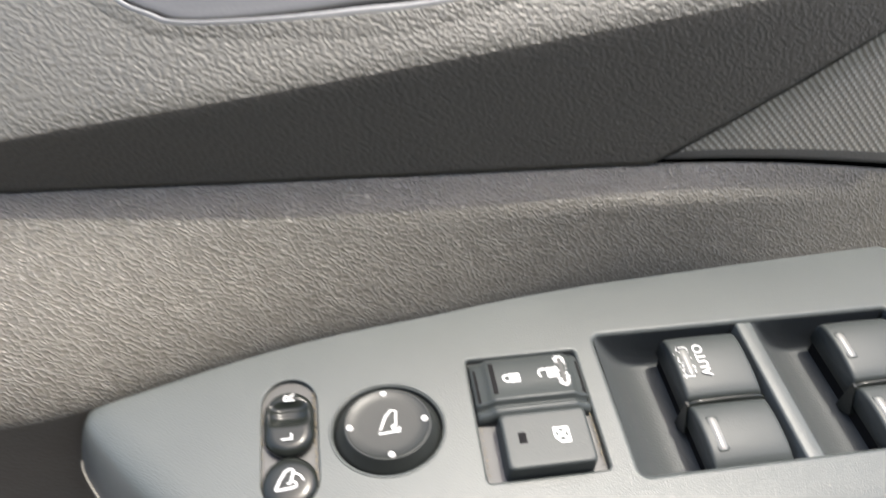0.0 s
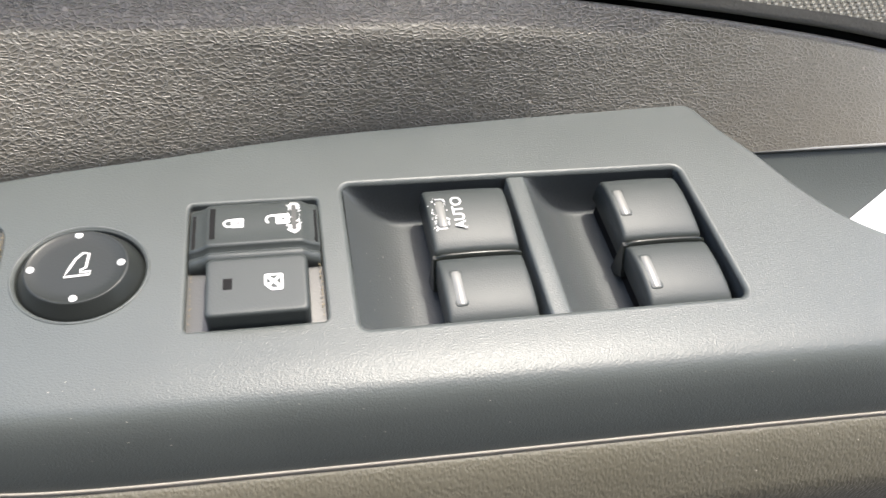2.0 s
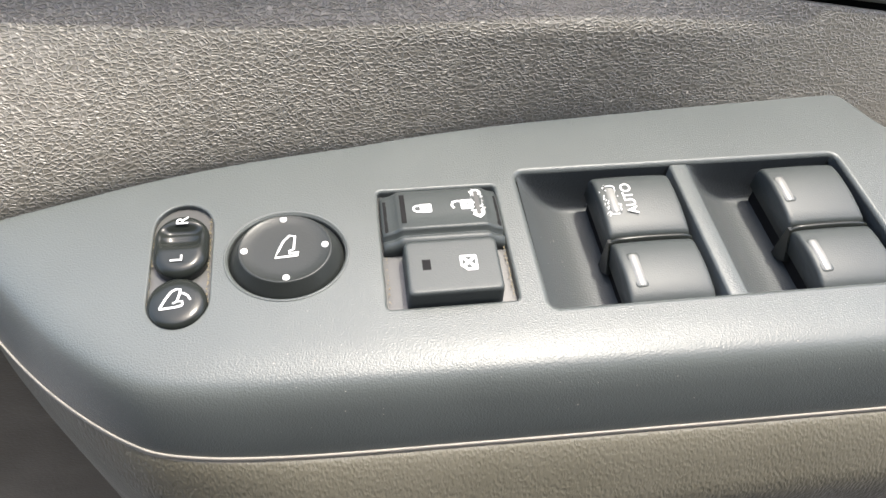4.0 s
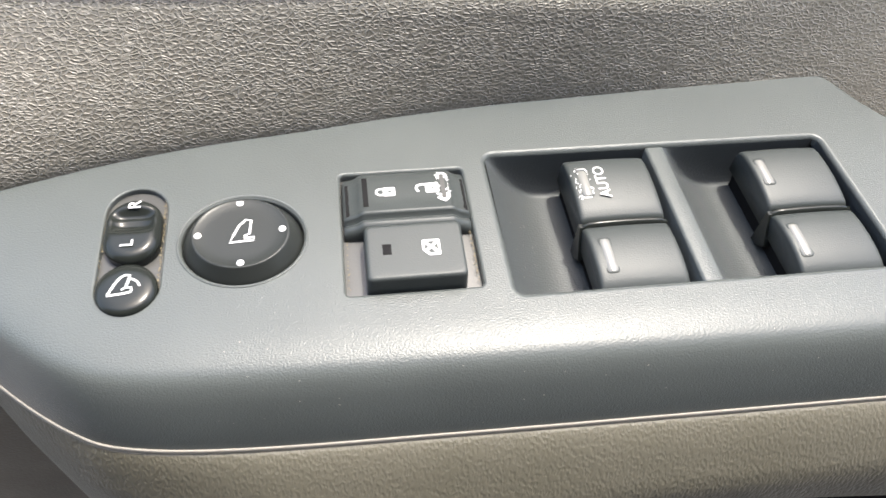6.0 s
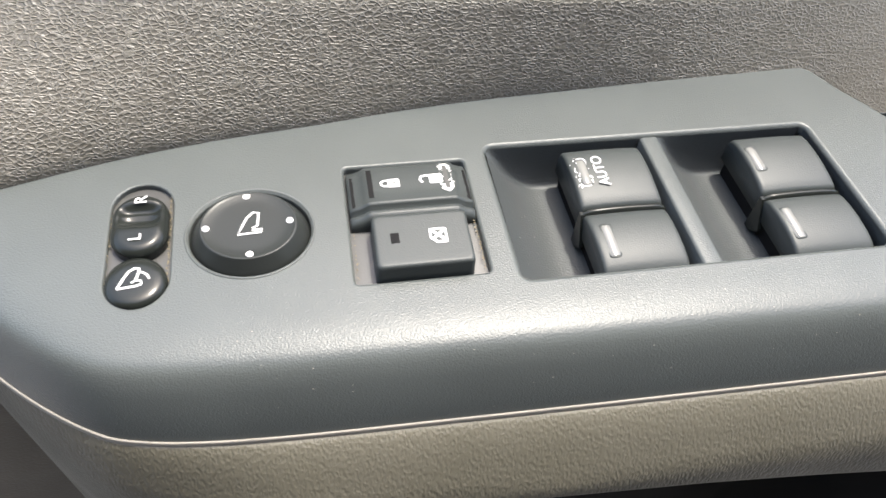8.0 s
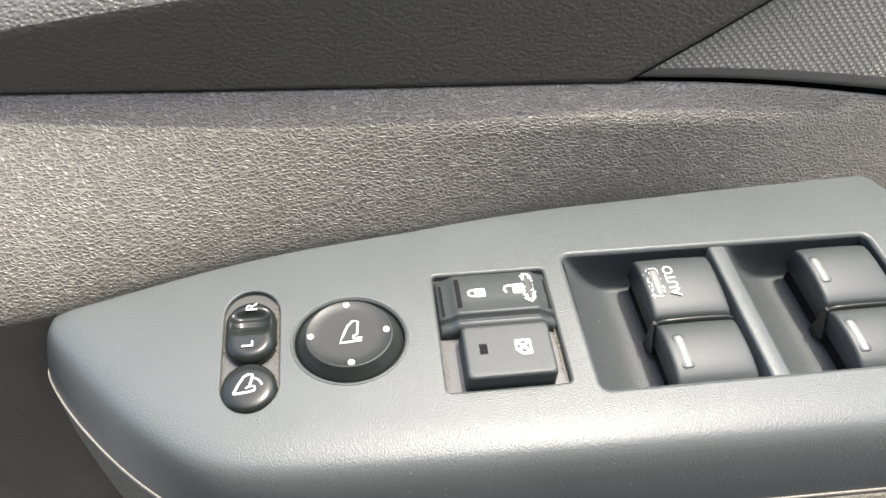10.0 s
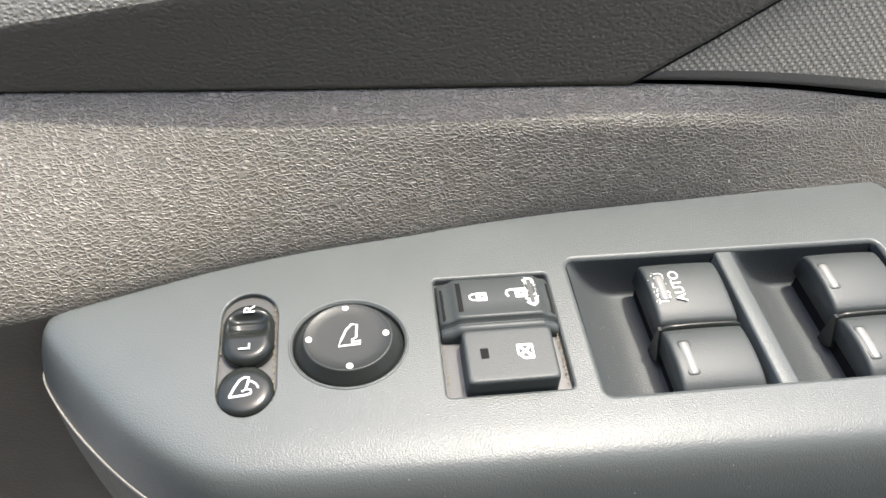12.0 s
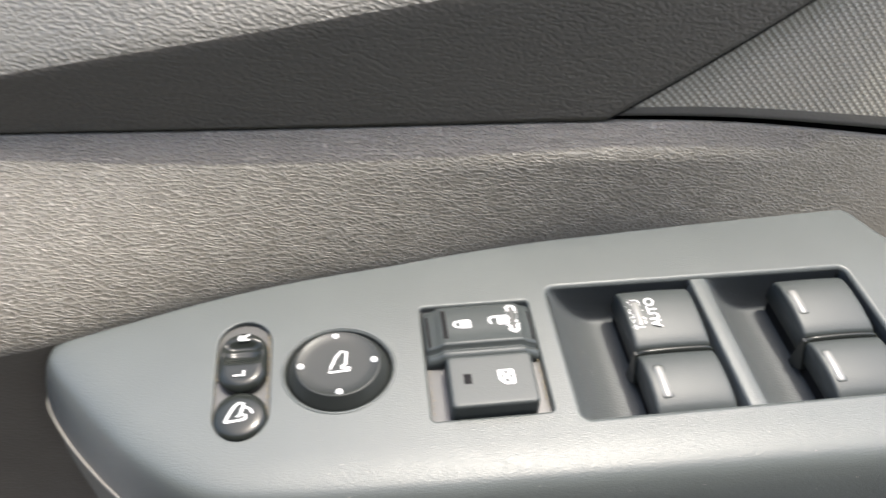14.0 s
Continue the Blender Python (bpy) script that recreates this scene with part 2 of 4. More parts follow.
def loft(bm, rings, closed=True, cap_first=False, cap_last=False):
    rows = [[bm.verts.new(p) for p in ring] for ring in rings]
    m = len(rows[0])
    for a, b in zip(rows, rows[1:]):
        for i in range(m if closed else m - 1):
            j = (i + 1) % m
            bm.faces.new((a[i], a[j], b[j], b[i]))
    if cap_first:
        bm.faces.new(rows[0][::-1])
    if cap_last:
        bm.faces.new(rows[-1])
    bmesh.ops.recalc_face_normals(bm, faces=bm.faces)
    return rows


def round_poly(pts, r, seg=6):
    n, out = len(pts), []
    for i in range(n):
        a, b, c = Vector(pts[i - 1]), Vector(pts[i]), Vector(pts[(i + 1) % n])
        u, v = (a - b).normalized(), (c - b).normalized()
        half = u.angle(v) / 2
        p, q = b + u * (r / math.tan(half)), b + v * (r / math.tan(half))
        centre = b + (u + v).normalized() * (r / math.sin(half))
        for k in range(seg + 1):
            m = p.lerp(q, k / seg) - centre
            out.append(centre + m.normalized() * r)
    return out


def circle(cx, cy, r, n=48):
    return [Vector((cx + r * math.cos(2 * math.pi * k / n), cy + r * math.sin(2 * math.pi * k / n))) for k in range(n)]


def ellipse(cx, cy, a, b, n=48):
    return [Vector((cx + a * math.cos(2 * math.pi * k / n), cy + b * math.sin(2 * math.pi * k / n))) for k in range(n)]


def pill(cx, cy0, cy1, r, n=12):
    """A round-ended upright slot, counter-clockwise."""
    r = max(r, 0.2)
    top = [Vector((cx + r * math.cos(math.pi * k / n), cy1 - r + r * math.sin(math.pi * k / n))) for k in range(n + 1)]
    low = [Vector((cx - r * math.cos(math.pi * k / n), cy0 + r - r * math.sin(math.pi * k / n))) for k in range(n + 1)]
    down = [top[-1].lerp(low[0], k / 24) for k in range(1, 24)]
    up = [low[-1].lerp(top[0], k / 24) for k in range(1, 24)]
    return top + down + low + up


def at_z(pts, z):
    return [(p[0], p[1], z) for p in pts]


def rounded_box(bm, x0, x1, y0, y1, z0, z1, r, seg=3):
    made = bmesh.ops.create_cube(bm, size=1.0)["verts"]
    for v in made:
        v.co = ((x0 + x1) / 2 + v.co.x * (x1 - x0), (y0 + y1) / 2 + v.co.y * (y1 - y0), (z0 + z1) / 2 + v.co.z * (z1 - z0))
    edges = list({ed for v in made for ed in v.link_edges})
    bmesh.ops.bevel(bm, geom=edges, offset=r, segments=seg, profile=0.5, affect="EDGES")


def stroke(bm, pts, w, z, h=0.06, closed=False):
    """A flat printed line of width w."""
    p = [Vector(q) for q in pts]
    n = len(p)
    left, right = [], []
    for i in range(n):
        a = p[i - 1] if (closed or i) else p[i]
        c = p[(i + 1) % n] if (closed or i < n - 1) else p[i]
        d = (c - a).normalized()
        s = Vector((-d.y, d.x)) * w / 2
        left.append(p[i] + s)
        right.append(p[i] - s)
    lv = [bm.verts.new((q.x, q.y, z(q.x, q.y) + h)) for q in left]
    rv = [bm.verts.new((q.x, q.y, z(q.x, q.y) + h)) for q in right]
    for i in range(n if closed else n - 1):
        j = (i + 1) % n
        bm.faces.new((lv[i], rv[i], rv[j], lv[j]))
    bmesh.ops.recalc_face_normals(bm, faces=bm.faces)


def patch(bm, pts, z, h=0.06):
    bm.faces.new([bm.verts.new((q[0], q[1], z(q[0], q[1]) + h)) for q in pts])


def flat(level):
    return lambda x, y: level


def lettering(name, text, size, x, y, z, turn, mat, parent, squeeze=1.0):
    """Printed letters from the built-in font, as a mesh, turned about z, at millimetres."""
    cu = bpy.data.curves.new(name, "FONT")
    cu.body, cu.size, cu.align_x, cu.align_y = text, size * 0.001, "CENTER", "CENTER"
    cu.extrude, cu.offset = 0.00002, size * 0.000012
    tmp = new(name, cu)
    dg = bpy.context.evaluated_depsgraph_get()
    me = bpy.data.meshes.new_from_object(tmp.evaluated_get(dg))
    bpy.data.objects.remove(tmp)
    bpy.data.curves.remove(cu)
    me.transform(pose(x / 1000, y / 1000, z / 1000, 0, 0, turn) @ Matrix.Diagonal((squeeze, 1, 1, 1)))
    me.materials.append(mat)
    ob = new(name, me)
    ob.parent = parent
    return ob


def skew(x, y):
    """The slight slant of the window-switch bay: columns fan out towards the near edge."""
    return x - y * (0.025 + 0.0007 * x)


# ---- the door card: grained wall, upper trim, woven insert, lower armrest ----
gap_z = lerp_table([-330, -150, -105, -50, 20, 65, 95, 130, 170, 210, 330], [43, 40.1, 38.2, 36.4, 34.5, 31, 26, 20, 12, 1, -35])
crease_z = lerp_table([-330, -158, -129, -99, -40, 4, 33, 60, 100, 330], [32, 58.8, 63.4, 67.9, 76.3, 82.2, 85.8, 88.6, 92, 115])
lean = lerp_table([-330, -118, -60, 0, 40, 70, 100, 150, 330], [-0.08, -0.05, 0.0, 0.06, 0.095, 0.13, 0.17, 0.2, 0.22])
back_y = lerp_table([-330, -150, -138, -127, -112, -92, -69, -45, -25, 3, 34, 62, 97, 115, 330], [-22, -10, -6, -3, 1.5, 6.5, 10.5, 13.2, 16.5, 19.5, 21.3, 23, 24.4, 24.6, 26])
GAP_Y = 36.0
OVER = Vector((0, -0.3, 0.4))     # the upper trim stands proud of the wall below it


def smooth_table(f, x, w=9.0):
    return sum(f(x + k * w) for k in (-2, -1, 0, 1, 2)) / 5


def gz(x):
    return smooth_table(gap_z, x)


def cz(x):
    return smooth_table(crease_z, x)


def lean_at(x):
    return smooth_table(lean, x, 12.0)


def by(x):
    return smooth_table(back_y, x, 5.0)


def wall_point(x, s):
    """The grained wall: s from 0 at the armrest's level to 1 at the gap under the upper trim."""
    y0, top = by(x) - 0.6, gz(x)
    knee_y, knee_z = GAP_Y - 9.2, top - 6.0
    steep = 1.25 + 0.3 * min(1.0, max(0.0, (-30 - x) / 80))

    def raw(u):
        if u <= 0.74:
            k = u / 0.74
            return y0 + (knee_y - y0) * k ** steep, knee_z * k
        k = (u - 0.74) / 0.26
        return knee_y + (GAP_Y - knee_y) * k, knee_z + (top - knee_z) * (1 - (1 - k) ** 1.12)
    y, z = raw(s)
    if 0.66 < s < 0.84:
        five = [raw(s + d) for d in (-0.05, -0.025, 0, 0.025, 0.05)]
        y, z = sum(p[0] for p in five) / 5, sum(p[1] for p in five) / 5
    straight = min(1.0, max(0.0, (x - 15) / 95))
    straight = straight * straight * (3 - 2 * straight)
    line = y0 - 7 + (GAP_Y - y0 + 7) * (top * s + 15.5) / (top + 15.5)
    return Vector((x, y + (line - y) * straight, z + (top * s - z) * straight))


door = thing("door_card", "brown-grey grained car door card with dark upper trim", "car door", kind="structure")
xs = [-330 + 660 * k / 150 for k in range(151)]
rings, under = [], []
for x in xs:
    depth = -15.5 if x > 100 else -690.0
    foot = by(x) - (7.6 if x > 100 else 0.6)
    under.append([(x, foot + (wall_point(x, 0).y - foot) * k / 3, depth * (1 - k / 3)) for k in range(4)])
    t = gz(x)
    rings.append([tuple(wall_point(x, k / 40)) for k in range(41)]
                 + [(x, GAP_Y + 0.8, t + 0.5), (x, GAP_Y + 1.2, t + 0.1), (x, GAP_Y + 1.3, t - 7.0)])
split = next(k for k, x in enumerate(xs) if x > 100) - 1
bm = bmesh.new()
loft(bm, under[:split + 1], closed=False)
part("lower_wall", bm, LOWER, door, "smooth brown lower door wall")
bm = bmesh.new()
loft(bm, under[split:], closed=False)
part("pocket_back", bm, LEATHER, door)
bm = bmesh.new()
loft(bm, rings, closed=False)
part("grained_wall", bm, LEATHER, door, "brown-grey leather-look grained plastic")


def seam_x(z):
    return 30.6 + (z - 40.6) * 1.55


def upper_point(x, v):
    """Upper trim: v 0 at the gap, 1 at the crease, beyond 1 up the sloping shelf."""
    g, c = gz(x), cz(x)
    yc = GAP_Y + lean_at(x) * (c - g)
    if v <= 1:
        return Vector((x, GAP_Y + (yc - GAP_Y) * v, g + 0.6 + (c - g - 0.6) * v)) + OVER
    d = (v - 1) * 100
    return Vector((x, yc + d, c + 0.8 * d - 0.0009 * d * d)) + OVER


V_ROWS = [0.0, 0.03, 0.12, 0.3, 0.5, 0.7, 0.86, 0.94, 0.975, 1.01, 1.03, 1.07, 1.13, 1.2, 1.3, 1.45, 1.7, 2.1]


def upper_soft(x, v):
    """Upper trim with its crease rounded."""
    if 0.9 < v < 1.08:
        return sum((upper_point(x, v + k * 0.02) for k in (-2, -1, 0, 1, 2)), Vector()) / 5
    return upper_point(x, v)


def seam_at(v):
    x = 50.0
    for _ in range(40):
        x = 0.5 * x + 0.5 * seam_x(upper_soft(x, v).z - OVER.z)
        x = min(max(x, 20), 328)
    return x


def trim_rows(vs):
    rows = []
    for v in vs:
        e = seam_at(max(v, 0))
        row = []
        for k in range(121):
            p = upper_soft(-330 + (e + 330) * (k / 120), max(v, 0))
            if v < 0:
                p = p + Vector((0, 7, -0.3))
            row.append(p)
        row.append(row[-1] + Vector((0.15, 0.3, -0.1)))
        row.append(row[-1] + Vector((0.1, 5.0, -0.2)))
        rows.append(row)
    return rows


bm = bmesh.new()
loft(bm, trim_rows([-1] + [v for v in V_ROWS if v < 1]), closed=False)
part("upper_trim", bm, TRIM, door, "dark grey grained upper door trim")
bm = bmesh.new()
loft(bm, trim_rows([v for v in V_ROWS if v > 0.97]), closed=False)
part("upper_shelf", bm, SHELF, door, "sloping grained shelf above the trim crease")
bm = bmesh.new()
rows = []
for v in V_ROWS:
    e = seam_at(v)
    rows.append([upper_soft(e + d, v) + Vector((0, y, 0)) for d, y in ((-1.2, 0.5), (0.1, 0.3), (1.3, 0.35), (2.3, 0.6), (2.7, 2.5))])
loft(bm, rows, closed=False)
part("seam_gap", bm, BLACK, door, "black joint between trim and insert")


def insert_rows(vs):
    rows = []
    for v in vs:
        e = seam_at(max(v, 0)) + 2.3
        row = []
        for k in range(61):
            x = e + (330 - e) * k / 60
            p = upper_soft(x, max(v, 0))
            lift = 1.5 + 1.6 * min(1.0, max(0.0, (x - 30) / 140))
            p = p + Vector((0, 0.7 + 5 * max(v, 0) * min(1.0, (x - e) / 14), lift * max(0.0, 1 - max(v, 0))))
            if v == -0.5:
                p += Vector((0, 0.7, -0.8))
            if v == -1:
                p += Vector((0, 6, -0.8))
            row.append(p)
        row.insert(0, row[0] + Vector((-0.3, 0.5, -0.2)))
        row.insert(0, row[0] + Vector((-0.2, 6.0, -0.2)))
        rows.append(row)
    return rows


bm = bmesh.new()
loft(bm, insert_rows([-1, -0.5, 0.0, 0.02, 0.04, 0.055]), closed=False)
part("insert_lip", bm, LIP, door, "plain grey lower lip of the insert")
bm = bmesh.new()
loft(bm, insert_rows([0.055] + V_ROWS[2:]), closed=False)
part("woven_insert", bm, FABRIC, door, "grey insert with a small woven lozenge pattern")

bm = bmesh.new()
rows = []
for k in range(61):
    x = -330 + 660 * k / 60
    rows.append([(x, GAP_Y + 1.4, gz(x) - 6), (x, GAP_Y + 7, gz(x) - 6), (x, GAP_Y + 7.5, gz(x) + 14)])
loft(bm, rows, closed=False)
part("gap_lining", bm, BLACK, door, "black shadow gap")


def shelf_point(x, y, lift=0.0):
    g, c = gz(x), cz(x)
    d = max(0.0, y - GAP_Y - lean_at(x) * (c - g))
    return Vector((x, y, c + 0.8 * d - 0.0009 * d * d + lift)) + OVER


handle = thing("door_handle_bezel", "smooth grey inner door handle cup set in the upper trim", "door handle")
outline = spline([(-131, 84), (-131, 67), (-125.5, 58), (-117.5, 53.2), (-106.5, 49.6), (-68, 45.8), (-40, 45.7), (-10, 50.5), (30, 62), (52, 78), (50, 96), (-40, 100), (-120, 96), (-131, 84)], 90)[:-1]
mid = sum(outline, Vector((0, 0))) / len(outline)


def rim_ring(grow, lift):
    return [shelf_point(*(p + (mid - p).normalized() * grow), lift) for p in outline]


bm = bmesh.new()
loft(bm, [rim_ring(-3.4, -0.4), rim_ring(-2.2, 0.1), rim_ring(-0.8, 0.3), rim_ring(0.6, 0.5), rim_ring(1.4, 0.6), rim_ring(1.9, 0.6), rim_ring(2.1, 0.2)])
part("rim", bm, SHELF, handle, "rolled grained rim")
# The bead's pale colour stands in for the highlight along the rim.
bm = bmesh.new()
loft(bm, [rim_ring(1.7, 0.4), rim_ring(1.9, 1.0), rim_ring(2.4, 1.25), rim_ring(2.9, 1.1), rim_ring(3.3, 0.2)])
part("bead", bm, RIM, handle, "thin inner bead, pale to paint in its highlight")
# Black joint made broad to paint the shade at the cup's edge.
bm = bmesh.new()
loft(bm, [rim_ring(3.0, 0.3), rim_ring(4.8, 0.3)])
part("groove_shade", bm, BLACK, handle, "black joint inside the rim, widened to paint in shade")
bm = bmesh.new()
loft(bm, [rim_ring(4.2, 0.2), rim_ring(4.3, 0.5), rim_ring(4.8, 0.7), rim_ring(6.5, 0.6), rim_ring(10.0, 0.5), rim_ring(16, 0.5), rim_ring(24, 0.6)], cap_last=True)
part("cup", bm, CUP, handle)

# ---- armrest switch panel ----
LOW = [(-148.5, -9), (-149.5, -16), (-139, -31.5), (-122.5, -48.6), (-104.5, -61.9), (-90.5, -67.2), (-64, -69.9), (-15, -71), (38, -71.8), (98, -72.6), (170, -74), (300, -77)]
CREST = [(-138.5, -6.4), (-136, -10), (-124.5, -21), (-113, -35), (-98.5, -45.3), (-84, -48), (-60, -48.6), (-15, -49.5), (38, -50), (98, -51), (170, -52), (300, -55)]
BACK = [(-138.5, -6.4), (-127, -3), (-112, 1.5), (-92, 6.6), (-69, 10.6), (-45, 13.3), (-25, 16.6), (3, 19.6), (34, 21.4), (62, 23), (97, 24.4)]
SIDE = [(97, 24.4), (105, 24.5), (109.5, 23), (112.5, 18.5), (116, 12.5), (123, 3), (132, -12), (142, -23.6), (154, -31.6), (167, -35), (200, -36.5), (300, -38)]
HEIGHT = 20.0
low, crest = spline(LOW, 120), spline(CREST, 120)
back, side = spline(BACK, 60), spline(SIDE, 70)
RECESS = [(-1.2, 1.1), (0.4, -46.6), (103.8, -46.6), (99.0, 1.1)]
LOCKBAY = [(-40.0, -3.6), (-40.0, -43.0), (-5.0, -43.0), (-5.6, -3.6)]
holes = {
    "dial": ellipse(-63.6, -23.5, 15.6, 13.8, 56),
    "slot": pill(-90.0, -43.1, -4.6, 8.0),
    "lock": round_poly(LOCKBAY, 2.0),
    "recess": round_poly(RECESS, 3.8),
}

panel = thing("switch_console", "charcoal plastic armrest switch panel with rounded front edge", "switch console")
bm = bmesh.new()
loops = [at_z(crest[:-1] + [crest[-1]] + side[::-1] + back[::-1][1:-1], 0.0)]
loops += [at_z(h, 0.0) for h in holes.values()]
edges = []
for lp in loops:
    vs = [bm.verts.new(p) for p in lp]
    edges += [bm.edges.new((vs[i], vs[(i + 1) % len(vs)])) for i in range(len(vs))]
bmesh.ops.triangle_fill(bm, use_beauty=True, use_dissolve=False, edges=edges, normal=(0, 0, 1))
for f in bm.faces:
    if f.normal.z < 0:
        f.normal_flip()


def front_section():
    """The front's section: a slow roll, a tight shoulder, then a nearly flat face. Rows of reach, drop (0 to 1) and tilt."""
    arc = [k / 40 for k in range(41)]
    tilt = [math.radians(float(np.interp(k, (0, 0.12, 0.24, 0.32, 0.39, 0.47, 0.6, 1.0), (0, 2, 5.5, 10, 24, 44, 56, 68)))) for k in arc]
    y, z, out = 0.0, 0.0, [(0.0, 0.0, 0.0)]
    for a, b in zip(tilt, tilt[1:]):
        y, z = y + math.cos((a + b) / 2), z + math.sin((a + b) / 2)
        out.append((y, z, b))
    return [(p / y, q / z, r) for p, q, r in out]


SECTION = front_section()
rings = []
for s, drop, _ in SECTION:
    rings.append([(u.x + (w.x - u.x) * s, u.y + (w.y - u.y) * s, -HEIGHT * drop) for u, w in zip(crest, low)])
front = bmesh.new()
loft(front, rings, closed=False)
for f in front.faces:
    if f.normal.z < 0:
        f.normal_flip()
me = bpy.data.meshes.new("tmp")
front.to_mesh(me)
front.free()
bm.from_mesh(me)
bpy.data.meshes.remove(me)


def rolled_edge(curve, sign, r, drop):
    """The rolled lip along an edge of the top, then a wall down."""
    n, out = len(curve), []
    norms = []
    for i in range(n):
        d = (curve[min(i + 1, n - 1)] - curve[max(i - 1, 0)]).normalized()
        norms.append(Vector((-d.y, d.x)) * sign)
    for th in (0, 2, 20, 45, 70, 88):
        s, c = math.sin(radians(th)), math.cos(radians(th))
        out.append([(p.x + q.x * r * s, p.y + q.y * r * s, -r * (1 - c)) for p, q in zip(curve, norms)])
    out.append([(p.x + q.x * r, p.y + q.y * r, -drop) for p, q in zip(curve, norms)])
    tmp = bmesh.new()
    loft(tmp, out, closed=False)
    mesh = bpy.data.meshes.new("tmp")
    tmp.to_mesh(mesh)
    tmp.free()
    bm.from_mesh(mesh)
    bpy.data.meshes.remove(mesh)


rolled_edge(back, 1, 0.7, 6)
rolled_edge(side, 1, 1.4, 40)


def lip(pts, r, drop):
    """The rolled lip of a hole and its short wall."""
    n = len(pts)
    area = sum(pts[i].x * pts[(i + 1) % n].y - pts[(i + 1) % n].x * pts[i].y for i in range(n))
    sg = 1 if area > 0 else -1
    norms = []
    for i in range(n):
        d = (pts[(i + 1) % n] - pts[i - 1]).normalized()
        norms.append(Vector((-d.y, d.x)) * sg)
    out = []
    for th in (0, 3, 25, 50, 75, 90):
        s, c = math.sin(radians(th)), math.cos(radians(th))
        out.append([(p.x + q.x * r * s, p.y + q.y * r * s, -r * (1 - c)) for p, q in zip(pts, norms)])
    out.append([(p.x + q.x * r, p.y + q.y * r, -drop) for p, q in zip(pts, norms)])
    tmp = bmesh.new()
    loft(tmp, out, closed=True)
    mesh = bpy.data.meshes.new("tmp")
    tmp.to_mesh(mesh)
    tmp.free()
    bm.from_mesh(mesh)
    bpy.data.meshes.remove(mesh)


lip(holes["dial"], 0.7, 8)
lip(holes["slot"], 0.5, 8)
lip(holes["lock"], 0.9, 9)
lip(holes["recess"], 1.4, 3.0)
part("bezel_plate", bm, PANEL, panel)


def scoop(x0, x1, reach):
    """A finger well: sloped at its low-x side, upright at the far wall."""
    b = bmesh.new()
    grid = []
    for i in range(33):
        y = -0.5 - 45.0 * (i / 32) ** 1.3
        row = []
        for k in range(33):
            u = (k / 32) ** 1.2
            x = x0 + (x1 - x0) * u
            t = min(1.0, (x - x0) / reach)
            q = min(1.0, (-0.5 - y) / 3.5)
            g = min(1.0, (45.5 + y) / 5.0)
            z = -1.0 - 14.0 * (1 - (1 - t) ** 2) * math.sqrt(max(0, 1 - (1 - q) ** 2)) * math.sqrt(max(0, 1 - (1 - g) ** 2))
            row.append((skew(x, y), y, z))
        row.append((skew(x1, y), y, -0.9))
        grid.append(row)
    loft(b, grid, closed=False)
    for f in b.faces:
        if f.normal.z < 0:
            f.normal_flip()
    return b


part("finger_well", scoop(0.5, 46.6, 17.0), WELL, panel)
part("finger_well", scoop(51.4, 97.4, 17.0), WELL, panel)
bm = bmesh.new()
rings = []
for x, z in ((46.3, -15), (46.3, -1.4), (46.6, -0.9), (47.2, -0.7), (50.8, -0.7), (51.4, -0.9), (51.7, -1.4), (51.7, -15)):
    rings.append([(skew(x, y), y, z) for y in (-0.4, -15, -30, -45.4)])
loft(bm, rings, closed=False)
part("divider", bm, PANEL, panel)
bm = bmesh.new()
rounded_box(bm, -39.6, -5.4, -42.8, -4.2, -9.5, -2.2, 0.4)
part("switch_tray", bm, INSERT, panel, "pale grey tray under the lock switches")
bm = bmesh.new()
loft(bm, [at_z(ellipse(-63.6, -23.5, 15.2, 13.4, 56), -6.5)], cap_last=True)
part("dial_floor", bm, GLOSS, panel)
bm = bmesh.new()
loft(bm, [at_z(ellipse(-63.6, -23.5, 15.6 + d, 13.8 + d, 56), z) for d, z in ((0.5, -0.1), (0.38, 0.18), (0.15, 0.28), (-0.1, 0.2), (-0.3, -0.05), (-0.4, -0.5))])
part("dial_bead", bm, PANEL, panel, "thin raised bead round the dial")
bm = bmesh.new()
loft(bm, [at_z(pill(-90.0, -42.9, -4.8, 7.8), -1.6)], cap_last=True)
part("slot_floor", bm, SLOT, panel)

# pale seam under the rounded front, and the tan armrest below it
arm = thing("armrest_lower", "tan grained lower armrest below the switch panel", "armrest", kind="structure")


def outward(curve):
    n, out = len(curve), []
    for i in range(n):
        d = (curve[min(i + 1, n - 1)] - curve[max(i - 1, 0)]).normalized()
        out.append(Vector((d.y, -d.x)))
    return out


out_n = outward(low)


def edge_ring(off, z):
    return [(p.x + q.x * off, p.y + q.y * off, z) for p, q in zip(low, out_n)]


def tuck(x):
    return 0.12 + 0.88 * max(0.0, min(1.0, (x + 149) / 90)) ** 1.6


def shifted(off, z):
    return [(p.x + q.x * off * tuck(p.x), p.y + q.y * off * tuck(p.x), z) for p, q in zip(low, out_n)]


bm = bmesh.new()
loft(bm, [edge_ring(-1.5, -20.6), edge_ring(-0.1, -19.0), edge_ring(0.15, -18.95), edge_ring(0.35, -19.2), edge_ring(0.45, -20.8)], closed=False)
part("edge_seam", bm, SEAM, arm, "thin pale moulded edge")

slot_top = lerp_table([-60, -25, 5, 48, 86, 117, 140, 330], [-46, -44, -41, -45, -51, -57, -60, -66])


def slot_depth(x):
    return max(0.0, min(1.0, (x + 20) / 12)) * max(0.0, min(1.0, (124 - x) / 7))


bm = bmesh.new()
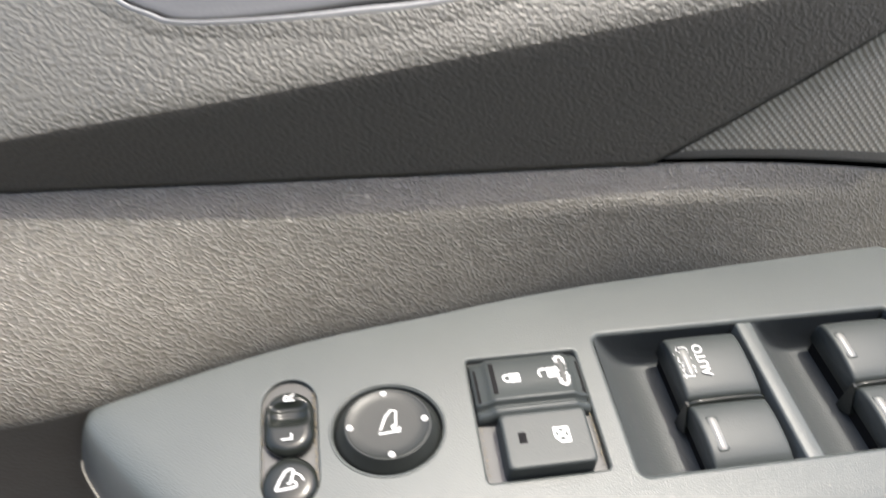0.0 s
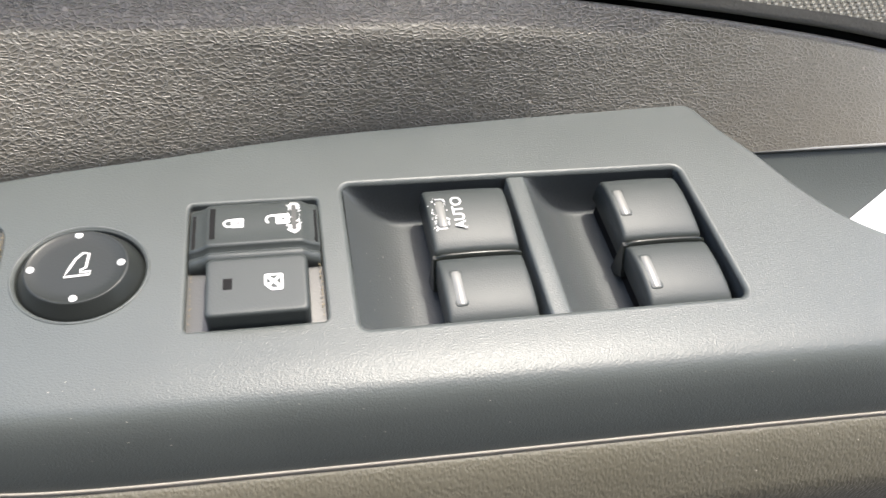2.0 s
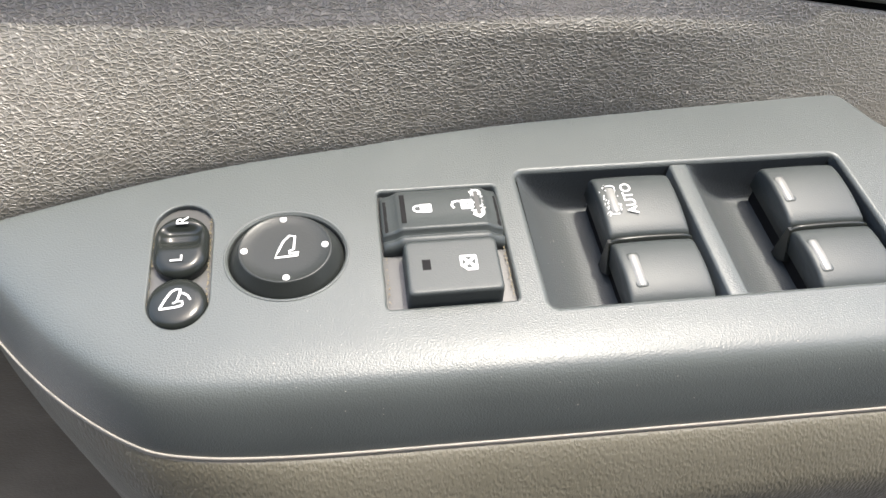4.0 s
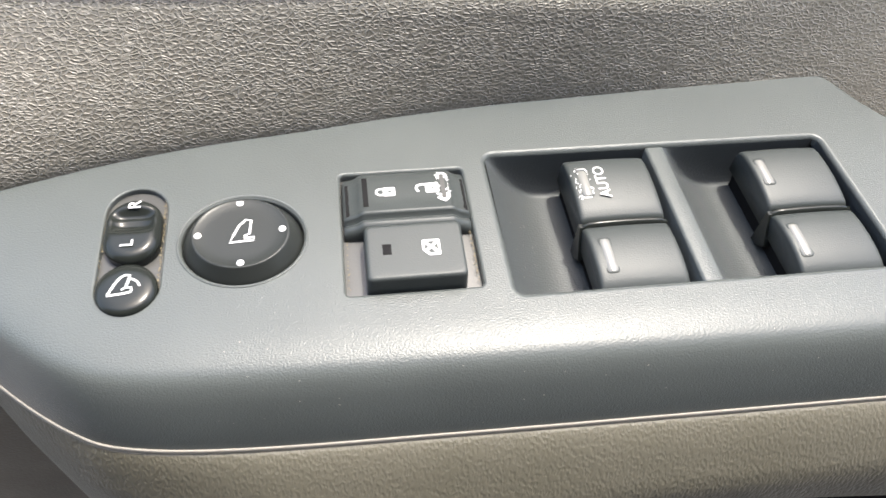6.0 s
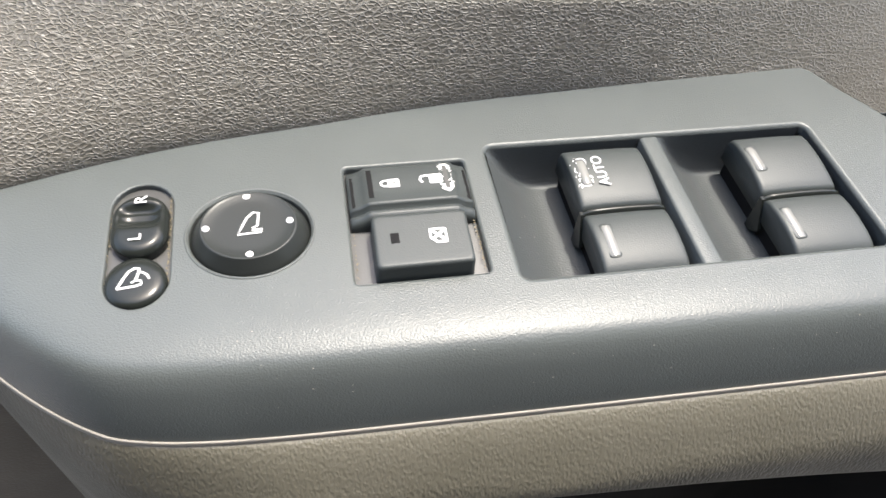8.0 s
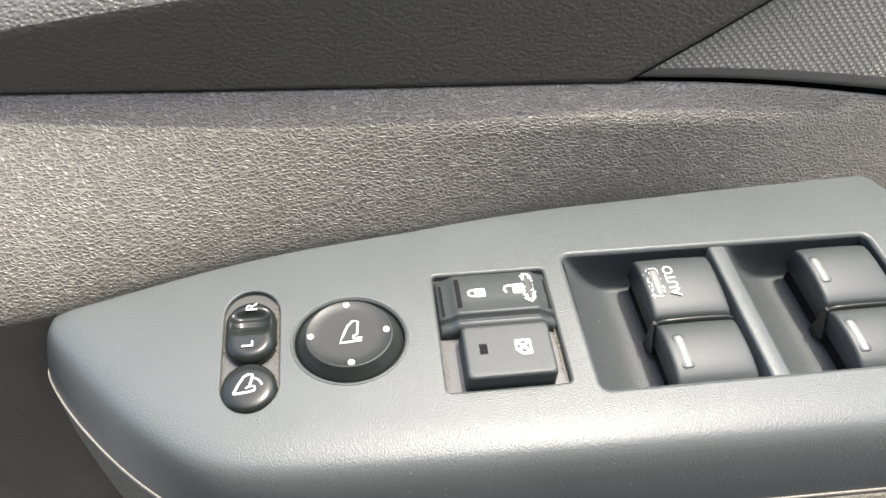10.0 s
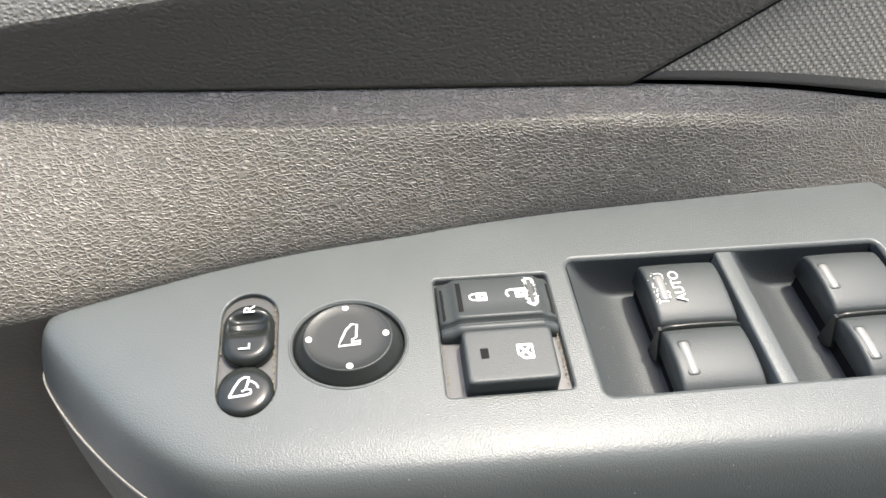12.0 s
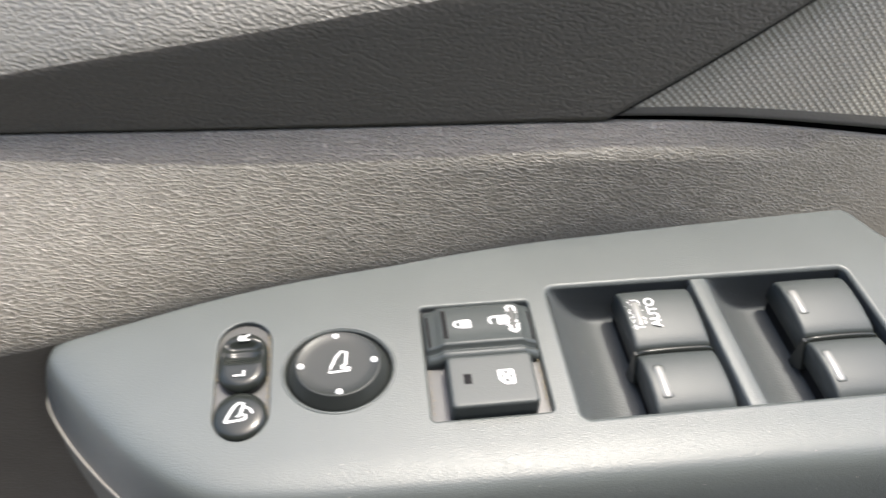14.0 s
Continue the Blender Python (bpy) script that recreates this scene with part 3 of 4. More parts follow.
profile = [(-0.5, -21.0), (0.6, -20.5), (1.4, -20.9), (2.8, -22.0), (5.0, -24.2), (8.0, -28.0), (11.0, -32.5), (13.3, -35.8)]
rings = [shifted(o, z) for o, z in profile]
for rise, into in ((2.0, 0.0), (0.9, 0.1), (0.3, 0.5), (-0.2, 1.6), (-0.6, 4.0), (-1.0, 30.0)):
    ring = []
    for p, q in zip(low, out_n):
        x, y = p.x + q.x * 15 * tuck(p.x), p.y + q.y * 15 * tuck(p.x)
        k = slot_depth(x)
        ring.append((x - q.x * into * k, y - q.y * into * k, slot_top(x) + rise - (1 - k) * (3 - rise) * 2))
    rings.append(ring)
ring = []
for p, q in zip(low, out_n):
    k = slot_depth(p.x)
    d = 15 * tuck(p.x) - 32 * k
    ring.append((p.x + q.x * d, p.y + q.y * d, -110))
rings.append(ring)
rings.append([(x, y, -690) for x, y, z in ring])


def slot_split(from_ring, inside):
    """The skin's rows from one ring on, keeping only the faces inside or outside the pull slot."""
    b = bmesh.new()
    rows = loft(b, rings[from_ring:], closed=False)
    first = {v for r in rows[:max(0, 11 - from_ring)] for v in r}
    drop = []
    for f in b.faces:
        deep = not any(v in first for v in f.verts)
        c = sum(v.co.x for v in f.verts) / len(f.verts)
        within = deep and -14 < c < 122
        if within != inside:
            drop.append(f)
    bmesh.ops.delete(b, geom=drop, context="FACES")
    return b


bm.free()
part("armrest_skin", slot_split(0, False), TAN, arm)
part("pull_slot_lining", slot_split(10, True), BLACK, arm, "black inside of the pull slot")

# pocket behind the panel's cut-back edge
pocket = thing("door_pull_pocket", "dark grey door pull pocket with pale rim", "pocket", kind="structure")
bm = bmesh.new()
rows = []
for k in range(41):
    x = 100 + 230 * k / 40
    rows.append([(x, 19.5, -14.9), (x, 17.6, -15.0), (x, 17.1, -15.5), (x, 17.2, -16.2), (x, 19.0, -16.6)])
loft(bm, rows, closed=False)
part("pocket_rim", bm, RIM, pocket, "thin pale rim")
bm = bmesh.new()
rows = []
for k in range(41):
    x = 100 + 230 * k / 40
    rows.append([(x, 18.2, -16.3), (x, 14.5, -21), (x, 9, -26.5), (x, 1, -32), (x, -12, -37), (x, -45, -39)])
loft(bm, rows, closed=False)
part("pocket_lining", bm, PANEL, pocket)

# ---- window switches ----
FAR = [(-2.9, -9), (-2.9, -2.4), (-3.3, -1.1), (-4.3, -0.2), (-6.5, 0.35), (-10, 0.55), (-15, 0.35), (-20, -0.4), (-22.6, -1.1), (-23.5, -1.7), (-23.8, -3.0), (-23.8, -9)]
NEAR = [(-25.4, -9), (-25.4, -2.6), (-25.9, -1.7), (-27.5, -1.1), (-31, -0.7), (-35, -0.7), (-39, -1.1), (-42, -1.8), (-44.2, -2.8), (-45.3, -4.2), (-45.6, -5.6), (-45.6, -9)]


def cap_height(prof, x0, x1):
    ys, zs = [p[0] for p in prof[::-1]], [p[1] for p in prof[::-1]]

    def h(x, y):
        xu = (x + y * 0.025) / (1 - y * 0.0007)
        u = (xu - (x0 + x1) / 2) / ((x1 - x0) / 2)
        return float(np.interp(y, ys, zs)) - 0.42 * u * u
    return h


def cap_mesh(prof, x0, x1):
    b = bmesh.new()
    rings = []
    for off, sink in ((0, 1.1), (0.12, 0.55), (0.4, 0.2), (0.9, 0.03), (1.6, 0), (4, 0), (7, 0), (10, 0)):
        rings.append((x0 + off, sink))
    rings += [(x0 + x1 - x, s) for x, s in rings[::-1]]
    out = []
    for x, s in rings:
        u = (x - (x0 + x1) / 2) / ((x1 - x0) / 2)
        ym = sum(p[0] for p in prof) / len(prof)
        out.append([(skew(x, y), y + (ym - y) * 0.012 * s, max(-9, z - 0.42 * u * u - s) if z > -9 else -9) for y, z in prof])
    loft(b, out, closed=True, cap_first=True, cap_last=True)
    return b


def window_switch(prof, x0, x1, lamp, label):
    sw = thing("window_switch", label, "switch", "power window switches")
    cap = part("cap", cap_mesh(prof, x0, x1), CAP, sw)
    h = cap_height(prof, x0, x1)
    lx, ly0, ly1 = lamp
    bm = bmesh.new()
    frame_pts = round_poly([(lx - 1.6, ly0 - 0.5), (lx + 1.6, ly0 - 0.5), (lx + 1.6, ly1 + 0.5), (lx - 1.6, ly1 + 0.5)], 0.8, 4)
    inner = round_poly([(lx - 1.2, ly0), (lx + 1.2, ly0), (lx + 1.2, ly1), (lx - 1.2, ly1)], 0.6, 4)
    ring = lambda pts, dz: [(skew(p.x, p.y), p.y, h(skew(p.x, p.y), p.y) + dz) for p in pts]
    loft(bm, [ring(frame_pts, 0.02), ring(frame_pts, 0.12), ring(inner, 0.05)])
    part("lamp_surround", bm, CAP, cap)
    bm = bmesh.new()
    rows = []
    for k in range(13):
        y = ly0 + (ly1 - ly0) * k / 12
        w = 1.2 * (0.75 if k in (0, 12) else 1.0)
        rows.append([(skew(lx + w * u, y), y, h(skew(lx + w * u, y), y) + b) for u, b in ((-1, -0.1), (-0.9, 0.14), (0, 0.2), (0.9, 0.14), (1, -0.1))])
    loft(bm, rows, closed=False)
    part("indicator_lens", bm, LAMP, cap, "milky white indicator lens")
    return cap, h


COLS = ((21.8, 44.4), (73.2, 95.4))
auto, auto_h = window_switch(FAR, *COLS[0], (25.4, -16.6, -8.4), "black window switch marked AUTO in worn white print")
window_switch(NEAR, *COLS[0], (25.6, -40.0, -30.5), "black window switch with white indicator bar")
window_switch(FAR, *COLS[1], (76.0, -16.4, -8.2), "black window switch with white indicator bar")
window_switch(NEAR, *COLS[1], (76.0, -39.6, -30.0), "black window switch with white indicator bar")
lettering("auto_lettering", "AUTO", 4.2, skew(30.1, -12.5), -12.5, auto_h(skew(30.1, -12.5), -12.2) + 0.1, 92, PRINT, auto, 0.92)
rnd = random.Random(5)
bm = bmesh.new()
for k in range(26):
    t = rnd.random()
    side_x = rnd.choice((23.1, 23.4, 23.6, 26.9))
    x, y = skew(side_x + rnd.gauss(0, 0.35), -12), -7.2 - 10.5 * t
    r = rnd.uniform(0.1, 0.28)
    patch(bm, [(x + r * rnd.uniform(0.4, 1.5) * math.cos(an), y + r * rnd.uniform(0.5, 2.2) * math.sin(an)) for an in (0.3, 1.7, 3.2, 4.6)], auto_h, 0.13)
ragged = round_poly([(23.6, -17.2), (26.9, -17.2), (26.9, -7.6), (23.6, -7.6)], 0.9, 4)
pts = [Vector((skew(p.x, p.y), p.y)) for p in ragged]
for a0, a1 in ((0, 7), (9, 16), (17, 20)):
    stroke(bm, pts[a0:a1], 0.34, auto_h, 0.12)
part("worn_print", bm, PRINT, auto, "chipped white print round the lens")

for x0, x1 in COLS:
    bar = thing("switch_pivot_bar", "black bar between two window switches", "switch", "switch pivot bars")
    bm = bmesh.new()
    rings = []
    for k in range(13):
        x = x0 + 0.1 + (x1 - x0 + 0.2) * k / 12
        u = (k - 6) / 6
        zt = -1.1 - 0.6 * u * u - (0.8 if k in (0, 12) else 0)
        rings.append([(skew(x, -24.6), y, z) for y, z in ((-23.7, -9), (-23.7, zt - 0.9), (-24.1, zt - 0.2), (-24.6, zt), (-25.1, zt - 0.2), (-25.5, zt - 0.9), (-25.5, -9))])
    loft(bm, rings, closed=False)
    part("ridge", bm, GLOSS, bar)
    bm = bmesh.new()
    fin = [(-24.0, -2.6), (-25.2, -2.6), (-29.5, -11.5), (-26.5, -14.5), (-24.0, -14.5)]
    loft(bm, [[(skew(x0 - 0.6, y), y, z) for y, z in fin], [(skew(x0 + 0.8, y), y, z) for y, z in fin]], cap_first=True, cap_last=True)
    part("fin", bm, GLOSS, bar, smooth=False)
    bm = bmesh.new()
    loft(bm, [[(skew(x, y), y, z) for y, z in ((-3.8, -15), (-3.8, -8.8), (-45.4, -8.8), (-45.4, -15))] for x in (x0 + 1.5, x1 - 0.6)], cap_first=True, cap_last=True)
    part("base", bm, BLACK, bar, smooth=False)

# ---- mirror dial ----
dial = thing("mirror_dial", "round black mirror adjusting dial with four white dots", "dial")
DX, DY, DZ = -63.8, -23.3, 3.2
bm = bmesh.new()
rings = [at_z(ellipse(DX + 0.15, DY - 0.3, r, r * 0.888, 56), z) for r, z in ((14.9, -6), (14.8, -2.4), (14.5, -1.2), (13.6, 0.4), (12.6, 1.9), (12.0, 2.8), (11.85, 3.05), (11.65, 3.2), (11.35, 3.22), (11.1, 3.12), (10.8, 3.02), (8, 2.9), (4, 2.85))]
loft(bm, rings, cap_last=True)
knob = part("knob", bm, KNOB, dial)
for k in range(4):
    an = math.pi / 2 * k + 0.03
    bm = bmesh.new()
    cx, cy = DX + 10.15 * math.cos(an), DY - 0.15 + 9.15 * math.sin(an)
    loft(bm, [at_z(circle(cx, cy, 0.95, 16), 2.9), at_z(circle(cx, cy, 0.9, 16), 3.14)], cap_last=True)
    part("dot", bm, PRINT, knob, "white dot")
bm = bmesh.new()


def mirror_symbol(bm, cx, cy, s, z, h=0.08):
    sail = [(-3.2, -3.6), (3.0, -3.2), (3.2, -2.2), (0.6, -2.4), (0.7, -1.6), (1.9, -1.0), (2.3, 3.4), (0.8, 3.7), (-0.9, 1.8), (-2.2, -1.2)]
    stroke(bm, [(cx + s * a, cy + s * b) for a, b in sail], 0.62 * s, z, h, closed=True)


mirror_symbol(bm, DX + 0.5, DY + 0.2, 0.92, flat(2.95))
part("mirror_symbol", bm, PRINT, knob, "white wing mirror symbol")

# ---- mirror selector and fold button ----
sel = thing("mirror_selector", "black sliding mirror selector lettered R and L", "switch")
bm = bmesh.new()
rows = []
SY0, SY1, SR = -28.9, -9.8, 6.8
for i in range(61):
    y = SY0 + (SY1 - SY0) * (0.5 - 0.5 * math.cos(math.pi * i / 60))
    e = max(0.0, SY0 + SR - y, y - SY1 + SR)
    w = math.sqrt(max(0.0004, SR * SR - e * e))
    row = []
    for k in range(25):
        u = math.sin(math.pi / 2 * (k - 12) / 12)
        d = min(SR - math.hypot(e, u * w), w * (1 - abs(u)) + 0.02) if e > 0 else w * (1 - abs(u))
        z = 0.3 + 2.3 * math.sqrt(max(0.0, 1 - (1 - min(1.0, max(0.0, d) / 2.6)) ** 2))
        g = max(0.0, 1 - (u * w / 5.4) ** 4)
        z += g * (-2.1 * math.exp(-((y + 16.8) / 3.0) ** 4) + 0.4 * math.exp(-((y + 16.2 + 0.9 * u * u) / 0.7) ** 2))
        row.append((-90.0 + u * w, y, z))
    rows.append([(row[0][0], y, -1.6)] + row + [(row[-1][0], y, -1.6)])
loft(bm, rows, closed=False)
for f in bm.faces:
    if f.normal.z < 0:
        f.normal_flip()
slider = part("slider", bm, GLOSS, sel)
lettering("letter", "R", 4.2, -89.6, -12.6, 2.95, 90, PRINT, slider)
lettering("letter", "L", 4.2, -90.3, -24.4, 2.95, 90, PRINT, slider)
fold = thing("mirror_fold_button", "round glossy black mirror folding button with white symbol", "button")
bm = bmesh.new()
rings = [at_z(circle(-90.0, -36.1, r, 40), z) for r, z in ((7.1, -3), (7.1, 0.3), (6.8, 1.0), (5.8, 1.5), (4.2, 1.7), (2, 1.75))]
loft(bm, rings, cap_last=True)
fold_cap = part("button", bm, GLOSS, fold)
bm = bmesh.new()
stroke(bm, [(-93.6, -38.3), (-92.4, -35.6), (-91.2, -33.6), (-90.1, -32.9), (-89.0, -33.0), (-89.2, -34.6), (-89.7, -36.6)], 0.6, flat(1.75), 0.12)
stroke(bm, [(-93.7, -38.4), (-91.6, -38.2), (-89.6, -38.0), (-88.2, -37.6)], 0.6, flat(1.74), 0.13)
stroke(bm, [(-89.4, -33.9), (-88.2, -34.2), (-87.1, -35.0), (-86.5, -36.2)], 0.5, flat(1.7), 0.15)
stroke(bm, [(-90.6, -37.0), (-89.6, -36.4), (-88.4, -36.5), (-88.2, -37.5)], 0.5, flat(1.72), 0.16)
part("fold_symbol", bm, PRINT, fold_cap, "white folding mirror symbol")

# ---- lock switch and window lock ----
lock = thing("door_lock_switch", "black door lock rocker with padlock symbols, print worn", "switch")
LOCKP = [(-5.4, -6), (-5.4, 0.4), (-5.9, 1.2), (-7.2, 1.9), (-10, 2.5), (-15, 3.0), (-18.9, 3.1), (-19.6, 3.5), (-20.3, 3.5), (-20.8, 3.0), (-21.1, 1.7), (-21.6, 1.6), (-22.0, 2.6), (-22.6, 3.1), (-23.4, 3.05), (-24.2, 2.5), (-24.6, 1.9), (-24.9, 0.8), (-25.0, -6)]
bm = bmesh.new()
rings = []
for x, s in ((-38.7, 2.9), (-38.3, 2.2), (-36.6, 1.75), (-35.4, 1.3), (-34.6, 0.7), (-34.0, 0.22), (-33.2, 0.03), (-28, 0), (-22, 0), (-16, 0), (-11.4, 0.03), (-10.6, 0.22), (-10.0, 0.7), (-9.2, 1.3), (-8.2, 1.75), (-6.8, 2.2), (-6.4, 2.9)):
    rings.append([(x, y, max(-6, z - s) if z > -6 else -6) for y, z in LOCKP])
loft(bm, rings, closed=True, cap_first=True, cap_last=True)
rocker = part("rocker", bm, CAP, lock)
lock_h = lambda x, y: float(np.interp(y, [p[0] for p in LOCKP[::-1]], [p[1] for p in LOCKP[::-1]]))
bm = bmesh.new()
stroke(bm, [(-32.8, -7.8), (-32.8, -10), (-32.8, -13), (-32.8, -16), (-32.8, -18.2)], 1.35, lock_h, 0.08)
part("slot_mark", bm, BLACK, rocker, "narrow dark slot")
for x, drop in ((-37.5, 1.98), (-7.4, 2.02)):
    bm = bmesh.new()
    stroke(bm, [(x, -8.5 - k * 1.9) for k in range(7)], 0.9, lambda px, py, d=drop: lock_h(px, py) - d, 0.1)
    part("flank_slot", bm, BLACK, rocker, "dark slot in the sloping flank")
bm = bmesh.new()


def padlock(bm, cx, cy, open_shackle, k):
    """A padlock lying on its side: body to +x, shackle towards -x."""
    at = lambda pts: [(cx + k * a, cy + k * b) for a, b in pts]
    patch(bm, round_poly(at([(0, -2.0), (3.8, -2.0), (3.8, 1.8), (0, 1.8)]), 0.4, 3), lock_h, 0.09)
    if open_shackle:
        stroke(bm, at([(0.2, 1.2), (-1.0, 1.4), (-2.2, 1.0), (-2.6, -0.2), (-2.0, -1.4)]), 0.75 * k, lock_h, 0.09)
    else:
        stroke(bm, at([(0.2, 1.2), (-1.2, 1.2), (-2.1, 0.5), (-2.1, -0.6), (-1.2, -1.4), (0.2, -1.4)]), 0.7 * k, lock_h, 0.09)


padlock(bm, -28.2, -13.4, False, 0.82)
part("locked_symbol", bm, PRINT, rocker, "white closed padlock symbol")
bm = bmesh.new()
stroke(bm, [(-27.0, -13.5), (-26.0, -13.5)], 0.5, lock_h, 0.14)
stroke(bm, [(-15.8, -12.9), (-14.9, -12.9)], 0.5, lock_h, 0.14)
part("keyhole_print", bm, CAP, rocker, "dark keyhole marks")
bm = bmesh.new()
padlock(bm, -17.2, -12.8, True, 0.92)
part("unlocked_symbol", bm, PRINT, rocker, "white open padlock symbol")
bm = bmesh.new()
slot = round_poly([(-13.5, -17.2), (-11.7, -17.2), (-11.7, -7.6), (-13.5, -7.6)], 0.7, 4)
stroke(bm, slot, 0.95, lock_h, 0.1, closed=True)
for k in range(90):
    p = rnd.choice(slot).lerp(rnd.choice(slot), rnd.random() * 0.5)
    q = p + Vector((rnd.gauss(0, 0.35), rnd.gauss(0, 0.5)))
    if -13.2 < q.x < -12.0 and -16.8 < q.y < -8:
        q.x += 1.1 if q.x > -12.6 else -1.1
    r = rnd.uniform(0.1, 0.32)
    patch(bm, [(q.x + r * rnd.uniform(0.4, 1.7) * math.cos(an), q.y + r * rnd.uniform(0.4, 2.2) * math.sin(an)) for an in (0.3, 1.7, 3.2, 4.6)], lock_h, 0.11 + 0.0005 * k)
part("worn_print", bm, PRINT, rocker, "scratched white print round a bare slot")
bm = bmesh.new()
patch(bm, round_poly([(-13.2, -16.8), (-12.0, -16.8), (-12.0, -8.0), (-13.2, -8.0)], 0.4, 3), lock_h, 0.2)
part("bare_slot", bm, INSERT, rocker, "bare tan slot")

wlock = thing("window_lock_button", "square black window lock button with crossed window symbol", "button")
bm = bmesh.new()
rings = []
WX0, WX1, WY0, WY1 = -33.9, -9.9, -41.6, -25.3
for grow, z in ((-0.3, -6), (0, 3.6), (0.1, 4.2), (0.35, 4.6), (0.75, 4.78), (1.2, 4.8), (2.5, 4.8)):
    rings.append(at_z(round_poly([(WX0 + grow, WY0 + grow), (WX1 - grow, WY0 + grow), (WX1 - grow, WY1 - grow), (WX0 + grow, WY1 - grow)], 1.3, 4), z))
loft(bm, rings, cap_last=True)
lock_cap = part("button", bm, CAP, wlock)
bm = bmesh.new()
rounded_box(bm, -29.8, -27.6, -34.6, -31.4, 4.2, 4.83, 0.1, 2)
part("pilot_window", bm, BLACK, lock_cap, "small dark pilot lamp window")
bm = bmesh.new()
patch(bm, [(-29.7, -32.3), (-27.7, -32.3), (-27.7, -31.6), (-29.7, -31.6)], flat(4.83), 0.05)
part("pilot_shade", bm, BLACK, lock_cap, "dark upper edge of the pilot window")
bm = bmesh.new()
win = [(-20.2, -34.0), (-18.6, -35.6), (-15.8, -35.6), (-15.8, -30.9), (-20.2, -30.9)]
patch(bm, round_poly(win, 0.5, 3), flat(4.82), 0.08)
part("window_symbol", bm, PRINT, lock_cap, "white crossed-out window symbol")
bm = bmesh.new()
for tri in ([(-19.1, -31.5), (-16.9, -31.5), (-18.0, -32.6)], [(-16.35, -32.0), (-16.35, -34.2), (-17.4, -33.1)],
            [(-19.65, -32.0), (-18.6, -33.1), (-19.65, -33.9)], [(-18.9, -34.3), (-18.0, -33.6), (-16.9, -34.9), (-18.3, -34.9)]):
    patch(bm, tri, flat(4.82), 0.16)
part("symbol_gaps", bm, CAP, lock_cap, "dark lines inside the symbol")

# ---- the paper in the pocket ----
sheet = thing("paper_sheet", "white paper sheet tucked into the door pocket", "paper")
bm = bmesh.new()
grid = []
for i in range(13):
    v = i / 12
    row = []
    for k in range(17):
        u = k / 16
        p = Vector((135 + 13 * v * (1 - v), -24.7, -11.5)) + v * Vector((39.4, 20.5, 25.4)) + u * Vector((100, -25, -13))
        row.append((p.x, p.y, p.z + 2.0 * math.sin(3.0 * u) + 1.5 * math.sin(2.5 * v) * u))
    grid.append(row)
loft(bm, grid, closed=False)
bmesh.ops.solidify(bm, geom=bm.faces[:], thickness=0.15)
paper = part("sheet", bm, PAPER, sheet)
for u0, v0 in ((0.165, 0.56), (0.185, 0.55), (0.2, 0.56)):
    bm = bmesh.new()
    spot = [Vector((135 + 13 * v * (1 - v), -24.7, -11.5)) + v * Vector((39.4, 20.5, 25.4)) + u * Vector((100, -25, -13)) + Vector((0, 0, 2.0 * math.sin(3.0 * u) + 1.5 * math.sin(2.5 * v) * u + 0.3))
            for u, v in ((u0, v0), (u0 + 0.01, v0), (u0 + 0.01, v0 + 0.02), (u0, v0 + 0.02))]
    bm.faces.new([bm.verts.new(p) for p in spot])
    part("print_bar", bm, INSERT, paper, "small grey printed mark")
bm = bmesh.new()
grid = []
for i in range(9):
    v = 0.55 + 0.44 * i / 8
    grid.append([tuple(Vector((135.2 + 13 * v * (1 - v) - 3.0 * math.sin(math.pi * i / 8), -24.9, -11.2)) + v * Vector((39.4, 20.5, 25.4)) + u * Vector((100, -25, -13))) for u in (0, 0.02, 0.04, 0.06)])
loft(bm, grid, closed=False)
bmesh.ops.solidify(bm, geom=bm.faces[:], thickness=0.15)
part("folded_corner", bm, FILM, sheet, "greyish see-through corner")

# ---- dust and grit ----
def flake(bm, c, nrm, r, rg):
    t1 = nrm.orthogonal().normalized()
    t2 = nrm.cross(t1)
    c = c + nrm * 0.12
    bm.faces.new([bm.verts.new(c + (t1 * math.cos(an) + t2 * math.sin(an)) * r * rg.uniform(0.5, 1.2)) for an in (0, 1.2, 2.4, 3.6, 4.9)])


rg = random.Random(11)
bm = bmesh.new()
for k in range(46):
    x = rg.uniform(50, 260) if k < 38 else rg.uniform(-140, 60)
    s = rg.random() ** 0.8
    p = wall_point(x, s)
    q = wall_point(x, min(1, s + 0.02)) - p
    nrm = q.cross(Vector((1, 0, 0))).normalized()
    if nrm.y > 0:
        nrm = -nrm
    flake(bm, p, nrm, rg.choice((0.2, 0.3, 0.4, 0.6, 0.75)), rg)
for x, z, r in ((57.5, 5, 0.55), (77.5, 13, 0.5), (94.5, 1, 0.45), (116, 9, 0.4), (128, 6, 0.5), (9, 12, 0.3)):
    p = wall_point(x, z / gz(x))
    flake(bm, p, Vector((0, -0.85, 0.5)).normalized(), r, rg)
flake(bm, upper_soft(8, 0.33) + Vector((0, -0.2, 0)), Vector((0, -0.98, 0.2)), 0.4, rg)
flake(bm, upper_soft(30.5, 0.09) + Vector((0, -0.2, 0)), Vector((0, -0.98, 0.2)), 0.35, rg)
part("dust_specks", bm, DUST, None)
tagged(bpy.data.objects["dust_specks"], "pale dust specks on the grained wall", "dust", kind="stuff")
bm = bmesh.new()
for k in range(70):
    i = rg.randrange(60, 119)
    s, drop, tip = rg.choice(SECTION)
    p = Vector((crest[i].x + (low[i].x - crest[i].x) * s, crest[i].y + (low[i].y - crest[i].y) * s, -HEIGHT * drop))
    flake(bm, p, Vector((0, -math.sin(tip), math.cos(tip))), rg.choice((0.1, 0.14, 0.2)), rg)
